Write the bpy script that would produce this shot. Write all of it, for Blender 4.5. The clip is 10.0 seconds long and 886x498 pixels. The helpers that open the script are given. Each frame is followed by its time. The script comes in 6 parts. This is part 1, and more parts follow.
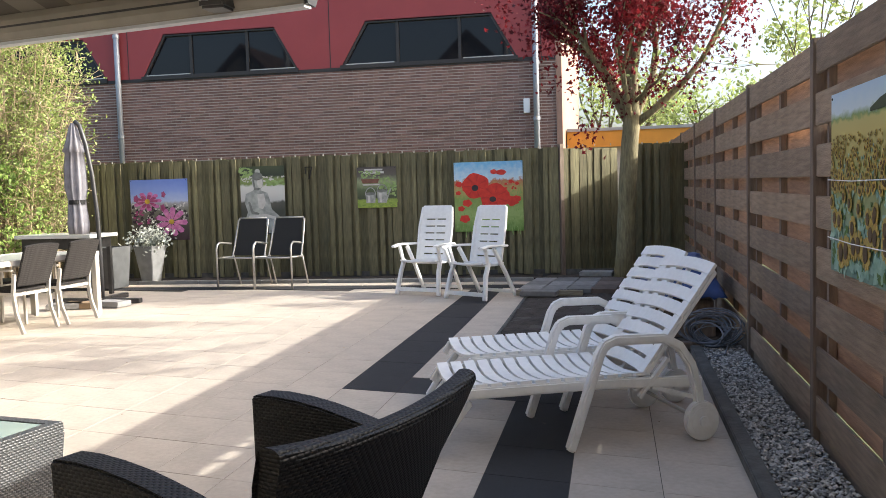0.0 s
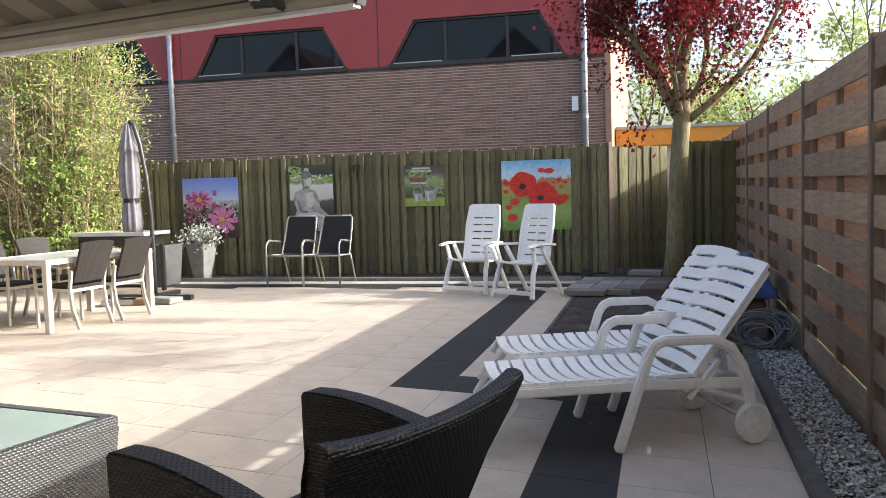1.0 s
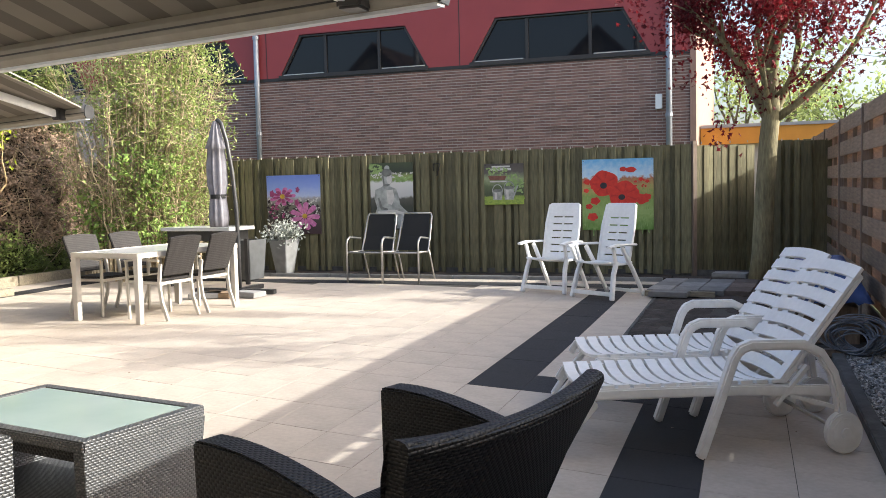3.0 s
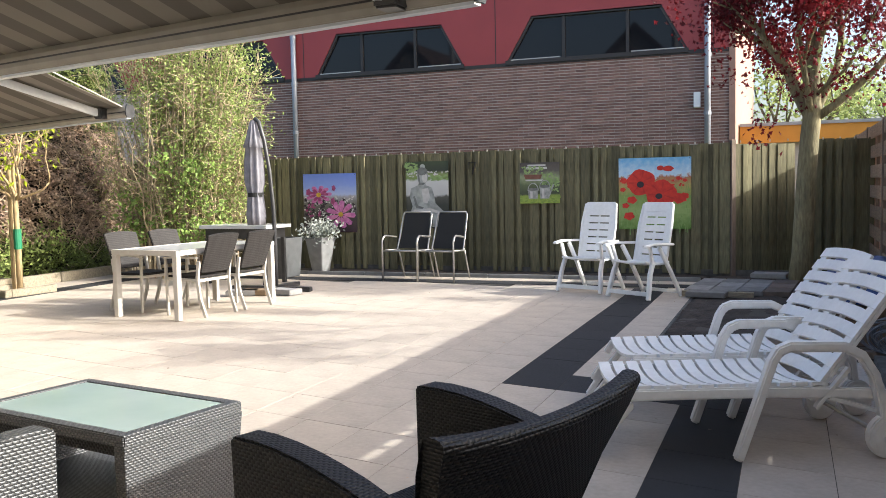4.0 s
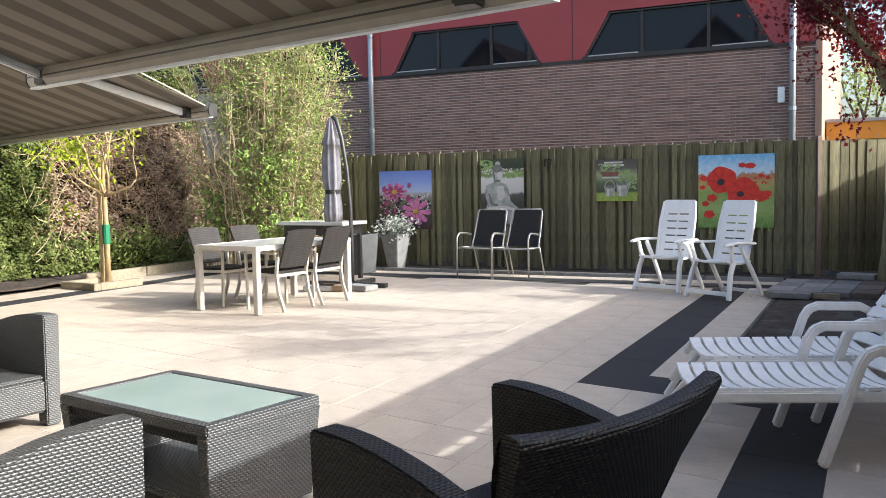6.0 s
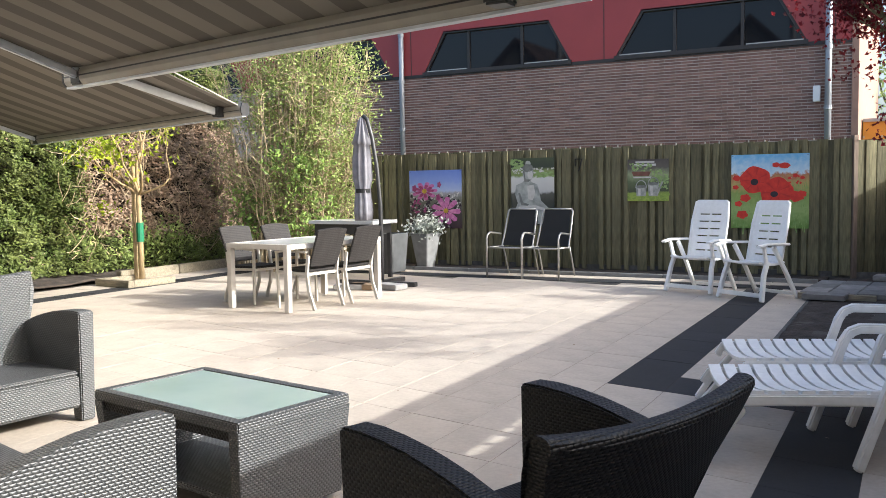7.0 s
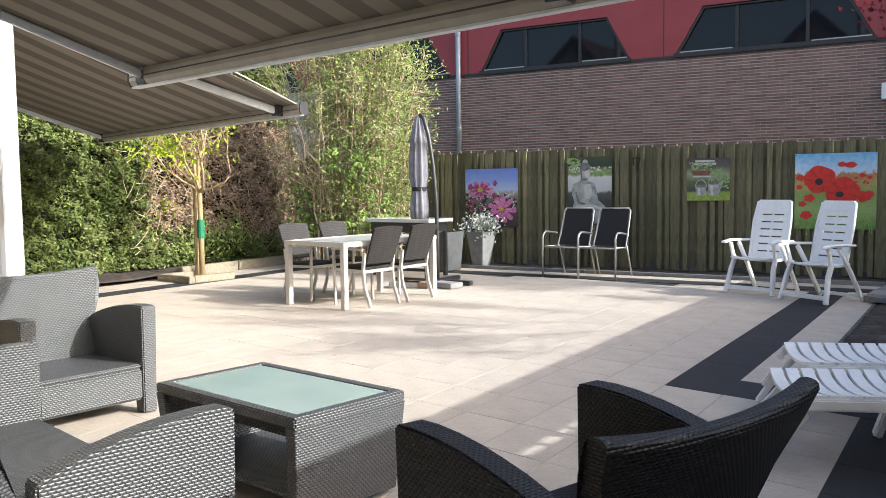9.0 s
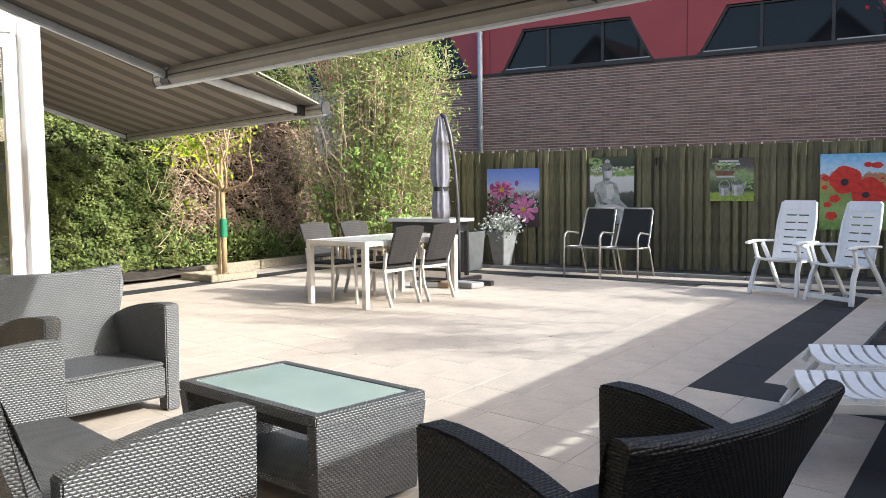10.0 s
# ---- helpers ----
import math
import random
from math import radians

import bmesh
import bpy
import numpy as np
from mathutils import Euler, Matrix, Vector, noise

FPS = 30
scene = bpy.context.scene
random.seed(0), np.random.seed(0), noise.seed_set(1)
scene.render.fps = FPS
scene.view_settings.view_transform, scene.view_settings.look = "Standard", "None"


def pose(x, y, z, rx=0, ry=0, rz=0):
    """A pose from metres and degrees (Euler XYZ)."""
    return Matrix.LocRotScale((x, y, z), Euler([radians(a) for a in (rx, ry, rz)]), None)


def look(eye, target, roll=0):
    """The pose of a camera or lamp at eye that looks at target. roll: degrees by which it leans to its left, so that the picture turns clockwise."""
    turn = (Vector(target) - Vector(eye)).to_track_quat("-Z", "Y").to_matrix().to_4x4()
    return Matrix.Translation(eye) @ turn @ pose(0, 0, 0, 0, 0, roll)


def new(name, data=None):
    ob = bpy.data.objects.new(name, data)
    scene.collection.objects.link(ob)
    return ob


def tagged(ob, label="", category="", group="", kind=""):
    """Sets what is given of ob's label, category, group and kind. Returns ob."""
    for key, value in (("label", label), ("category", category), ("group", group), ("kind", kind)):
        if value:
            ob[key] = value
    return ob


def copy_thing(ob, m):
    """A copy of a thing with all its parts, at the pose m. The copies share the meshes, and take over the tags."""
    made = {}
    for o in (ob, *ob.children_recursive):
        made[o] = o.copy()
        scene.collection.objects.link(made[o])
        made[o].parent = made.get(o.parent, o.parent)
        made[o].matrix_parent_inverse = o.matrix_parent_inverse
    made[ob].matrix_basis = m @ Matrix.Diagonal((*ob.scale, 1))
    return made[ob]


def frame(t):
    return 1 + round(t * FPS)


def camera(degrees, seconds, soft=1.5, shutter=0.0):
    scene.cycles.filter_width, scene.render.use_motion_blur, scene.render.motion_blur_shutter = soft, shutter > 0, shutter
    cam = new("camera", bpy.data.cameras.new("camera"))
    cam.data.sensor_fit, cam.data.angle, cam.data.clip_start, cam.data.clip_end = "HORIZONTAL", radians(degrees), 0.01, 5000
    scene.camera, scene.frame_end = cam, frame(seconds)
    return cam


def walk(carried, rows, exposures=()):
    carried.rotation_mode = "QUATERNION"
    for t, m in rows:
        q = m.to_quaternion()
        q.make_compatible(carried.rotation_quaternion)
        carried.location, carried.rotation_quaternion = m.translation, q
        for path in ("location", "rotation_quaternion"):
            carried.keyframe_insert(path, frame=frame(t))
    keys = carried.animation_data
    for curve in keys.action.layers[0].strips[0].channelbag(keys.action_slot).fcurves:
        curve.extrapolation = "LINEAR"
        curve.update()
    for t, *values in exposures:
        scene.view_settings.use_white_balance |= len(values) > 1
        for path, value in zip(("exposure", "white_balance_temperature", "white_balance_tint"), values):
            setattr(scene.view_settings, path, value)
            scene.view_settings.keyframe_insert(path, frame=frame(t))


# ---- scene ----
cam = camera(53.5, 10.0, soft=0.45)
PATH = [
    (0, (0.082, -0.101, 1.352), (-0.298, 1.858, 1.21), -1.7),
    (0.5, (0.08, -0.103, 1.354), (-0.365, 1.842, 1.212), -1.6),
    (1, (0.078, -0.099, 1.352), (-0.406, 1.836, 1.21), -1.7),
    (1.5, (0.076, -0.102, 1.352), (-0.442, 1.825, 1.211), -1.6),
    (2, (0.075, -0.099, 1.354), (-0.483, 1.817, 1.213), -1.5),
    (2.5, (0.071, -0.1, 1.353), (-0.54, 1.799, 1.212), -1.4),
    (4, (0.069, -0.105, 1.354), (-0.66, 1.752, 1.211), -1.2),
    (4.5, (0.065, -0.106, 1.353), (-0.711, 1.732, 1.21), -1.2),
    (5, (0.064, -0.105, 1.353), (-0.753, 1.716, 1.209), -1.2),
    (5.5, (0.063, -0.108, 1.354), (-0.788, 1.696, 1.209), -1.2),
    (7, (0.059, -0.11, 1.354), (-0.884, 1.648, 1.208), -1.0),
    (7.5, (0.06, -0.107, 1.354), (-0.911, 1.636, 1.208), -1.0),
    (8, (0.058, -0.109, 1.353), (-0.938, 1.619, 1.207), -0.9),
    (8.5, (0.054, -0.108, 1.353), (-0.971, 1.603, 1.207), -0.8),
    (9, (0.053, -0.108, 1.353), (-0.998, 1.586, 1.206), -0.8),
    (9.5, (0.052, -0.109, 1.353), (-1.016, 1.576, 1.206), -0.8),
    (10, (0.051, -0.108, 1.353), (-1.041, 1.561, 1.206), -0.7),
]
walk(cam, [(t, look(eye, target, roll)) for t, eye, target, roll in PATH], exposures=((0, 1.68, 6550, 7), (5, 1.58, 6250, 7), (10, 1.50, 6050, 6)))

# ---------- world and light ----------
SUN_WAY = Vector((-1.88, -0.28, -1.0)).normalized()
world = bpy.data.worlds.new("world")
scene.world = world
world.use_nodes = True
_bg = world.node_tree.nodes["Background"]
_sky = world.node_tree.nodes.new("ShaderNodeTexSky")
_sky.sky_type = "NISHITA"
_sky.sun_disc = False
_sky.sun_elevation = math.asin(-SUN_WAY.z)
_sky.sun_rotation = math.atan2(-SUN_WAY.x, -SUN_WAY.y)
_sky.dust_density = 5.0
_sky.air_density = 0.8
world.node_tree.links.new(_sky.outputs[0], _bg.inputs[0])
_bg.inputs[1].default_value = 0.15
_sun = bpy.data.lights.new("sun", "SUN")
_sun.energy = 2.55
_sun.angle = radians(0.5)
_sun.color = (1.0, 0.965, 0.91)
new("sun", _sun).matrix_world = look((12, 9, 8), Vector((12, 9, 8)) + SUN_WAY)


# ---------- materials ----------
def lin(r, g, b):
    return (r, g, b, 1.0)


def mat(name, c1, c2=None, rough=0.6, scale=8.0, bump=0.0, bump_scale=None, metal=0.0, spec=0.5, rand=0.0,
        island=0.0, stretch=(1, 1, 1), coord="Object", stain=0.0, trans=0.0):
    """Two-tone surface: fine grain and large stains, relief, and a tone that differs from piece to piece."""
    m = bpy.data.materials.new(name)
    m.use_nodes = True
    nt = m.node_tree
    nd, ln = nt.nodes, nt.links
    b = nd["Principled BSDF"]
    b.inputs["Roughness"].default_value = rough
    b.inputs["Metallic"].default_value = metal
    b.inputs["Specular IOR Level"].default_value = spec
    c2 = c2 or tuple(v * 0.75 for v in c1)
    tc = nd.new("ShaderNodeTexCoord")
    mp = nd.new("ShaderNodeMapping")
    mp.inputs["Scale"].default_value = stretch
    ln.new(tc.outputs[coord], mp.inputs[0])
    n1 = nd.new("ShaderNodeTexNoise")
    n1.inputs["Scale"].default_value = scale
    n1.inputs["Detail"].default_value = 5
    ln.new(mp.outputs[0], n1.inputs["Vector"])
    ramp = nd.new("ShaderNodeMapRange")
    ramp.inputs[1].default_value, ramp.inputs[2].default_value = 0.3, 0.7
    ln.new(n1.outputs[0], ramp.inputs[0])
    mix = nd.new("ShaderNodeMix")
    mix.data_type = "RGBA"
    mix.inputs[6].default_value, mix.inputs[7].default_value = lin(*c1), lin(*c2)
    ln.new(ramp.outputs[0], mix.inputs[0])
    out = mix.outputs[2]
    if stain:
        n2 = nd.new("ShaderNodeTexNoise")
        n2.inputs["Scale"].default_value = scale * 0.13
        n2.inputs["Detail"].default_value = 3
        ln.new(tc.outputs[coord], n2.inputs["Vector"])
        r2 = nd.new("ShaderNodeMapRange")
        r2.inputs[1].default_value, r2.inputs[2].default_value = 0.35, 0.7
        r2.inputs[3].default_value, r2.inputs[4].default_value = 1.0, 1.0 - stain
        ln.new(n2.outputs[0], r2.inputs[0])
        hs = nd.new("ShaderNodeHueSaturation")
        ln.new(out, hs.inputs["Color"])
        ln.new(r2.outputs[0], hs.inputs["Value"])
        out = hs.outputs[0]
    if rand or island:
        src = nd.new("ShaderNodeNewGeometry").outputs["Random Per Island"] if island else nd.new("ShaderNodeObjectInfo").outputs["Random"]
        k = rand or island
        r3 = nd.new("ShaderNodeMapRange")
        r3.inputs[3].default_value, r3.inputs[4].default_value = 1.0 - k, 1.0 + k
        ln.new(src, r3.inputs[0])
        hs = nd.new("ShaderNodeHueSaturation")
        ln.new(out, hs.inputs["Color"])
        ln.new(r3.outputs[0], hs.inputs["Value"])
        out = hs.outputs[0]
    ln.new(out, b.inputs["Base Color"])
    if bump:
        nb = nd.new("ShaderNodeTexNoise")
        nb.inputs["Scale"].default_value = bump_scale or scale * 3
        nb.inputs["Detail"].default_value = 4
        ln.new(mp.outputs[0], nb.inputs["Vector"])
        bp = nd.new("ShaderNodeBump")
        bp.inputs["Strength"].default_value = bump
        bp.inputs["Distance"].default_value = 0.01
        ln.new(nb.outputs[0], bp.inputs["Height"])
        ln.new(bp.outputs[0], b.inputs["Normal"])
    if trans:
        tr = nd.new("ShaderNodeBsdfTranslucent")
        ln.new(out, tr.inputs[0])
        ms = nd.new("ShaderNodeMixShader")
        ms.inputs[0].default_value = trans
        ln.new(b.outputs[0], ms.inputs[1])
        ln.new(tr.outputs[0], ms.inputs[2])
        ln.new(ms.outputs[0], nd["Material Output"].inputs[0])
    return m


def wicker_mat(name, c1, c2, w=0.022, h=0.0115, rough=0.34, strength=0.8, groove=0.4, gloss=0.5):
    """Rounded synthetic strands woven in staggered rows; uses the box-projected map in metres."""
    m = bpy.data.materials.new(name)
    m.use_nodes = True
    nd, ln = m.node_tree.nodes, m.node_tree.links
    b = nd["Principled BSDF"]
    b.inputs["Specular IOR Level"].default_value = gloss
    b.inputs["Roughness"].default_value = rough

    def calc(op, x, y=None):
        k = nd.new("ShaderNodeMath")
        k.operation = op
        for i, v in enumerate((x, y)):
            if v is None:
                continue
            if isinstance(v, (int, float)):
                k.inputs[i].default_value = v
            else:
                ln.new(v, k.inputs[i])
        return k.outputs[0]
    uv = nd.new("ShaderNodeUVMap")
    sep = nd.new("ShaderNodeSeparateXYZ")
    ln.new(uv.outputs[0], sep.inputs[0])
    v = calc("MULTIPLY", sep.outputs[1], 1 / h)
    row = calc("FLOOR", v)
    u = calc("ADD", calc("MULTIPLY", sep.outputs[0], 1 / w), calc("MULTIPLY", row, 0.5))
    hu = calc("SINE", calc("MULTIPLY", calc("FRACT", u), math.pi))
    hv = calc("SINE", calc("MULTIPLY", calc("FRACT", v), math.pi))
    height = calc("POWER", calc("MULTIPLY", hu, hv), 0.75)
    nz = nd.new("ShaderNodeTexNoise")
    nz.inputs["Scale"].default_value = 9.0
    ln.new(uv.outputs[0], nz.inputs["Vector"])
    tone = nd.new("ShaderNodeMix")
    tone.data_type = "RGBA"
    tone.inputs[6].default_value, tone.inputs[7].default_value = lin(*c1), lin(*c2)
    ln.new(nz.outputs[0], tone.inputs[0])
    # height also darkens the colour: shade between the strands is mixed in
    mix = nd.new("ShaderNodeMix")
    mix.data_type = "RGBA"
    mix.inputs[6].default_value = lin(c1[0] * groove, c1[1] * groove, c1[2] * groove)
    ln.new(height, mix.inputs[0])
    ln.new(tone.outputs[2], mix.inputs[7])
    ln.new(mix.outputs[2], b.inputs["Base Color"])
    bp = nd.new("ShaderNodeBump")
    bp.inputs["Strength"].default_value = strength
    bp.inputs["Distance"].default_value = 0.004
    ln.new(height, bp.inputs["Height"])
    ln.new(bp.outputs[0], b.inputs["Normal"])
    return m


def glass_mat(name, color, rough=0.02, alpha=None):
    m = bpy.data.materials.new(name)
    m.use_nodes = True
    b = m.node_tree.nodes["Principled BSDF"]
    b.inputs["Base Color"].default_value = lin(*color)
    b.inputs["Roughness"].default_value = rough
    b.inputs["IOR"].default_value = 1.5
    if alpha is None:
        b.inputs["Transmission Weight"].default_value = 1.0
    else:
        b.inputs["Transmission Weight"].default_value = alpha
    return m


def leaf_mat(name, c1, c2, trans=0.35, scale=0.9, rough=0.5):
    return mat(name, c1, c2, rough=rough, scale=scale, island=0.45, trans=trans, spec=0.3)


M_SLAB = mat("beige_slab", (0.51, 0.440, 0.365), (0.45, 0.386, 0.318), 0.75, 35, 0.15, 160, rand=0.035, stain=0.14)
M_BLACK = mat("black_slab", (0.025, 0.025, 0.027), (0.017, 0.017, 0.019), 0.8, 40, 0.3, 200, rand=0.12, stain=0.2)
M_SOIL = mat("soil", (0.080, 0.060, 0.046), (0.034, 0.027, 0.022), 0.95, 12, 1.0, 40, stain=0.3)
M_GRASS = mat("grass", (0.07, 0.10, 0.035), (0.045, 0.075, 0.025), 0.9, 3, 0.5, 40)
M_JOINT = mat("joint_sand", (0.10, 0.088, 0.072), (0.06, 0.053, 0.044), 0.95, 60)
M_GRAVEL = mat("gravel", (0.52, 0.50, 0.465), (0.24, 0.23, 0.22), 0.8, 30, island=0.65)
M_FENCE = mat("weathered_board", (0.215, 0.195, 0.108), (0.105, 0.098, 0.054), 0.85, 9, 0.5, 40, rand=0.30, stretch=(6, 6, 0.6), stain=0.35)
M_PLANK = mat("brown_plank", (0.375, 0.272, 0.188), (0.23, 0.163, 0.112), 0.8, 9, 0.5, 40, rand=0.22, stretch=(6, 0.5, 6), stain=0.3)
M_POST = mat("fence_post", (0.22, 0.165, 0.13), (0.13, 0.098, 0.076), 0.8, 10, 0.4, 40, stretch=(5, 5, 0.6))
# Redder copy of the plank: bounced light put into the rear boards' colour.
M_PLANK_REAR = mat("plank_bounce_lit", (0.46, 0.28, 0.185), (0.28, 0.17, 0.115), 0.8, 9, 0.5, 40, rand=0.25, stretch=(6, 0.5, 6), stain=0.25)
M_EDGE = mat("edging_board", (0.13, 0.125, 0.115), (0.07, 0.066, 0.06), 0.85, 12, 0.4, 60, stain=0.3)
M_SLEEPER = mat("pale_sleeper", (0.33, 0.285, 0.205), (0.20, 0.17, 0.12), 0.85, 9, 0.4, 40, rand=0.15, stretch=(1, 5, 5))
M_WHITE = mat("white_resin", (0.86, 0.86, 0.85), (0.79, 0.79, 0.775), 0.38, 25, 0.05, 80, stain=0.08)
M_WHITE_GRUBBY = mat("weathered_white_resin", (0.84, 0.84, 0.825), (0.74, 0.73, 0.705), 0.5, 18, 0.1, 90, stain=0.12)
# One wicker in two copies: near-black for the shaded chair, grey for sunlit pieces.
M_WICK_SHADED = wicker_mat("shaded_wicker", (0.007, 0.007, 0.008), (0.013, 0.013, 0.014), 0.021, 0.0108, 0.5, 0.7, 0.4, 0.35)
M_WICK_SUNLIT = wicker_mat("sunlit_wicker", (0.086, 0.087, 0.088), (0.125, 0.126, 0.127), 0.021, 0.0108, 0.42, 0.8, 0.38, 0.9)
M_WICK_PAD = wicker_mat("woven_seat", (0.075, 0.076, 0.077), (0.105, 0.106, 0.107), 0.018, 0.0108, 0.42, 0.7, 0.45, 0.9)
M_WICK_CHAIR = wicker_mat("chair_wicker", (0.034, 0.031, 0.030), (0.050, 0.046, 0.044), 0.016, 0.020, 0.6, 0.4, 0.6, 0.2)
M_FROST = mat("frosted_glass", (0.33, 0.42, 0.415), (0.28, 0.37, 0.365), 0.07, 3, spec=0.7)
M_TABLE_GLASS = mat("pale_table_top", (0.62, 0.63, 0.62), (0.56, 0.57, 0.56), 0.14, 5, spec=0.6)
M_ALU = mat("pale_aluminium", (0.64, 0.67, 0.72), (0.57, 0.60, 0.645), 0.35, 20, metal=0.15)
M_FRAME = mat("warm_grey_frame", (0.58, 0.545, 0.49), (0.52, 0.485, 0.43), 0.38, 14, metal=0.1, stain=0.1)
M_CHROME = mat("brushed_steel", (0.50, 0.48, 0.45), (0.40, 0.385, 0.365), 0.36, 40, metal=0.7)
M_SLING = mat("black_sling", (0.008, 0.008, 0.008), (0.012, 0.012, 0.012), 0.75, 150, 0.3, 500)
M_BRICK = mat("brown_brick", (0.245, 0.133, 0.110), (0.16, 0.093, 0.079), 0.85, 30, 0.3, 90, island=0.28, stain=0.12)
M_BRICK1 = mat("brown_brick_piece", (0.245, 0.133, 0.110), (0.16, 0.093, 0.079), 0.85, 30, 0.3, 90, rand=0.28, stain=0.12)
M_MORTAR = mat("mortar", (0.50, 0.445, 0.405), (0.40, 0.36, 0.33), 0.95, 40)
M_RED = mat("red_panel", (0.30, 0.042, 0.045), (0.27, 0.037, 0.04), 0.45, 2, 0.03, 8, stain=0.06)
M_DARKFRAME = mat("dark_frame", (0.03, 0.025, 0.024), (0.022, 0.02, 0.02), 0.5, 10)
M_WINGLASS = mat("dark_window_glass", (0.008, 0.009, 0.012), (0.008, 0.009, 0.012), 0.03, 1, spec=0.28)
M_ZINC = mat("zinc_pipe", (0.36, 0.38, 0.42), (0.30, 0.32, 0.36), 0.4, 8, metal=0.4, stain=0.15)
M_PINK = mat("pale_end_wall", (0.33, 0.20, 0.155), (0.28, 0.17, 0.13), 0.8, 6)
M_ORANGE = mat("orange_fascia", (0.62, 0.27, 0.035), (0.55, 0.23, 0.03), 0.6, 5)
M_GREYCAP = mat("grey_cap", (0.35, 0.35, 0.36), (0.28, 0.28, 0.29), 0.6, 6)
M_BARK = mat("bark", (0.19, 0.165, 0.11), (0.10, 0.085, 0.058), 0.9, 14, 0.8, 30, stretch=(3, 3, 0.6), stain=0.3)
M_BARK_OLIVE = mat("olive_bark", (0.30, 0.265, 0.15), (0.15, 0.13, 0.075), 0.9, 14, 0.8, 30, stretch=(3, 3, 0.6), stain=0.3)
M_BARK_PALE = mat("pale_bark", (0.42, 0.31, 0.16), (0.26, 0.19, 0.10), 0.85, 16, 0.5, 40, stretch=(3, 3, 0.6))
M_TWIG = mat("twig", (0.50, 0.40, 0.26), (0.28, 0.215, 0.135), 0.85, 12, island=0.35)
M_LEAF_RED = leaf_mat("crimson_leaf", (0.26, 0.018, 0.022), (0.06, 0.012, 0.018), 0.5)
M_LEAF_LIME = leaf_mat("lime_leaf", (0.36, 0.42, 0.03), (0.24, 0.34, 0.03), 0.45)
M_LEAF_HEDGE = leaf_mat("hedge_leaf", (0.080, 0.116, 0.027), (0.150, 0.172, 0.050), 0.06, 2.5)
M_LEAF_BUSH = leaf_mat("bush_leaf", (0.33, 0.40, 0.135), (0.22, 0.29, 0.08), 0.3, 2.5)
M_LEAF_LOW = leaf_mat("fresh_leaf", (0.19, 0.29, 0.07), (0.27, 0.36, 0.10), 0.3)
M_LEAF_BROWN = leaf_mat("brown_leaf", (0.42, 0.30, 0.215), (0.26, 0.19, 0.13), 0.1, 2.5)
M_LEAF_FAR = leaf_mat("far_leaf", (0.27, 0.34, 0.12), (0.35, 0.41, 0.16), 0.45)
M_LEAF_SILVER = leaf_mat("silver_leaf", (0.42, 0.44, 0.40), (0.27, 0.30, 0.25), 0.15)
# Near-black, so the depth of the hedge has its shade in the colour.
M_HEDGE_CORE = mat("hedge_inner_shade", (0.022, 0.020, 0.012), (0.012, 0.012, 0.007), 0.95, 6)
M_CLAY = mat("grey_planter", (0.27, 0.27, 0.265), (0.20, 0.20, 0.195), 0.7, 9, 0.15, 60, stain=0.25)
M_DARKPOT = mat("dark_planter", (0.10, 0.103, 0.105), (0.075, 0.078, 0.08), 0.6, 9, 0.15, 60, stain=0.2)
M_PARASOL = mat("grey_canvas", (0.23, 0.225, 0.25), (0.17, 0.165, 0.185), 0.85, 12, 0.2, 90)
M_POLE = mat("dark_pole", (0.07, 0.07, 0.072), (0.05, 0.05, 0.052), 0.4, 12, metal=0.5)
M_CREAM = mat("cream_profile", (0.37, 0.345, 0.30), (0.31, 0.29, 0.25), 0.45, 8, stain=0.1)
M_WHITEPAINT = mat("white_paint", (0.84, 0.85, 0.86), (0.80, 0.81, 0.82), 0.4, 4)
# Wall tone set pale so the unseen house throws fill light back.
M_HOUSEWALL = mat("pale_fill_render", (0.46, 0.425, 0.375), (0.39, 0.36, 0.315), 0.85, 14, 0.2, 50, stain=0.1)
M_ROOF = mat("roof_tile", (0.09, 0.06, 0.05), (0.06, 0.04, 0.035), 0.8, 6)
M_TARP = mat("blue_tarp", (0.03, 0.075, 0.24), (0.02, 0.05, 0.17), 0.4, 7, 0.4, 16)
M_HOSE = mat("grey_hose", (0.19, 0.21, 0.25), (0.12, 0.13, 0.155), 0.45, 20)
M_PAVER = mat("grey_paver", (0.27, 0.262, 0.252), (0.19, 0.184, 0.178), 0.85, 14, 0.3, 70, rand=0.3)
M_CLINKER = mat("brown_paver", (0.17, 0.13, 0.11), (0.11, 0.085, 0.07), 0.85, 14, 0.3, 70, rand=0.3)
M_GREEN_TAPE = mat("green_tape", (0.01, 0.17, 0.08), (0.01, 0.13, 0.06), 0.5, 20)
M_WOODBLOCK = mat("wood_block", (0.27, 0.19, 0.115), (0.18, 0.125, 0.075), 0.8, 14, 0.3, 50)
M_INDOOR = mat("indoor_wall", (0.42, 0.36, 0.27), (0.36, 0.31, 0.24), 0.8, 4)
M_YELLOW = mat("ochre_cloth", (0.45, 0.27, 0.06), (0.36, 0.2, 0.045), 0.9, 6)
M_GLASS = glass_mat("clear_glass", (0.92, 0.95, 0.94))


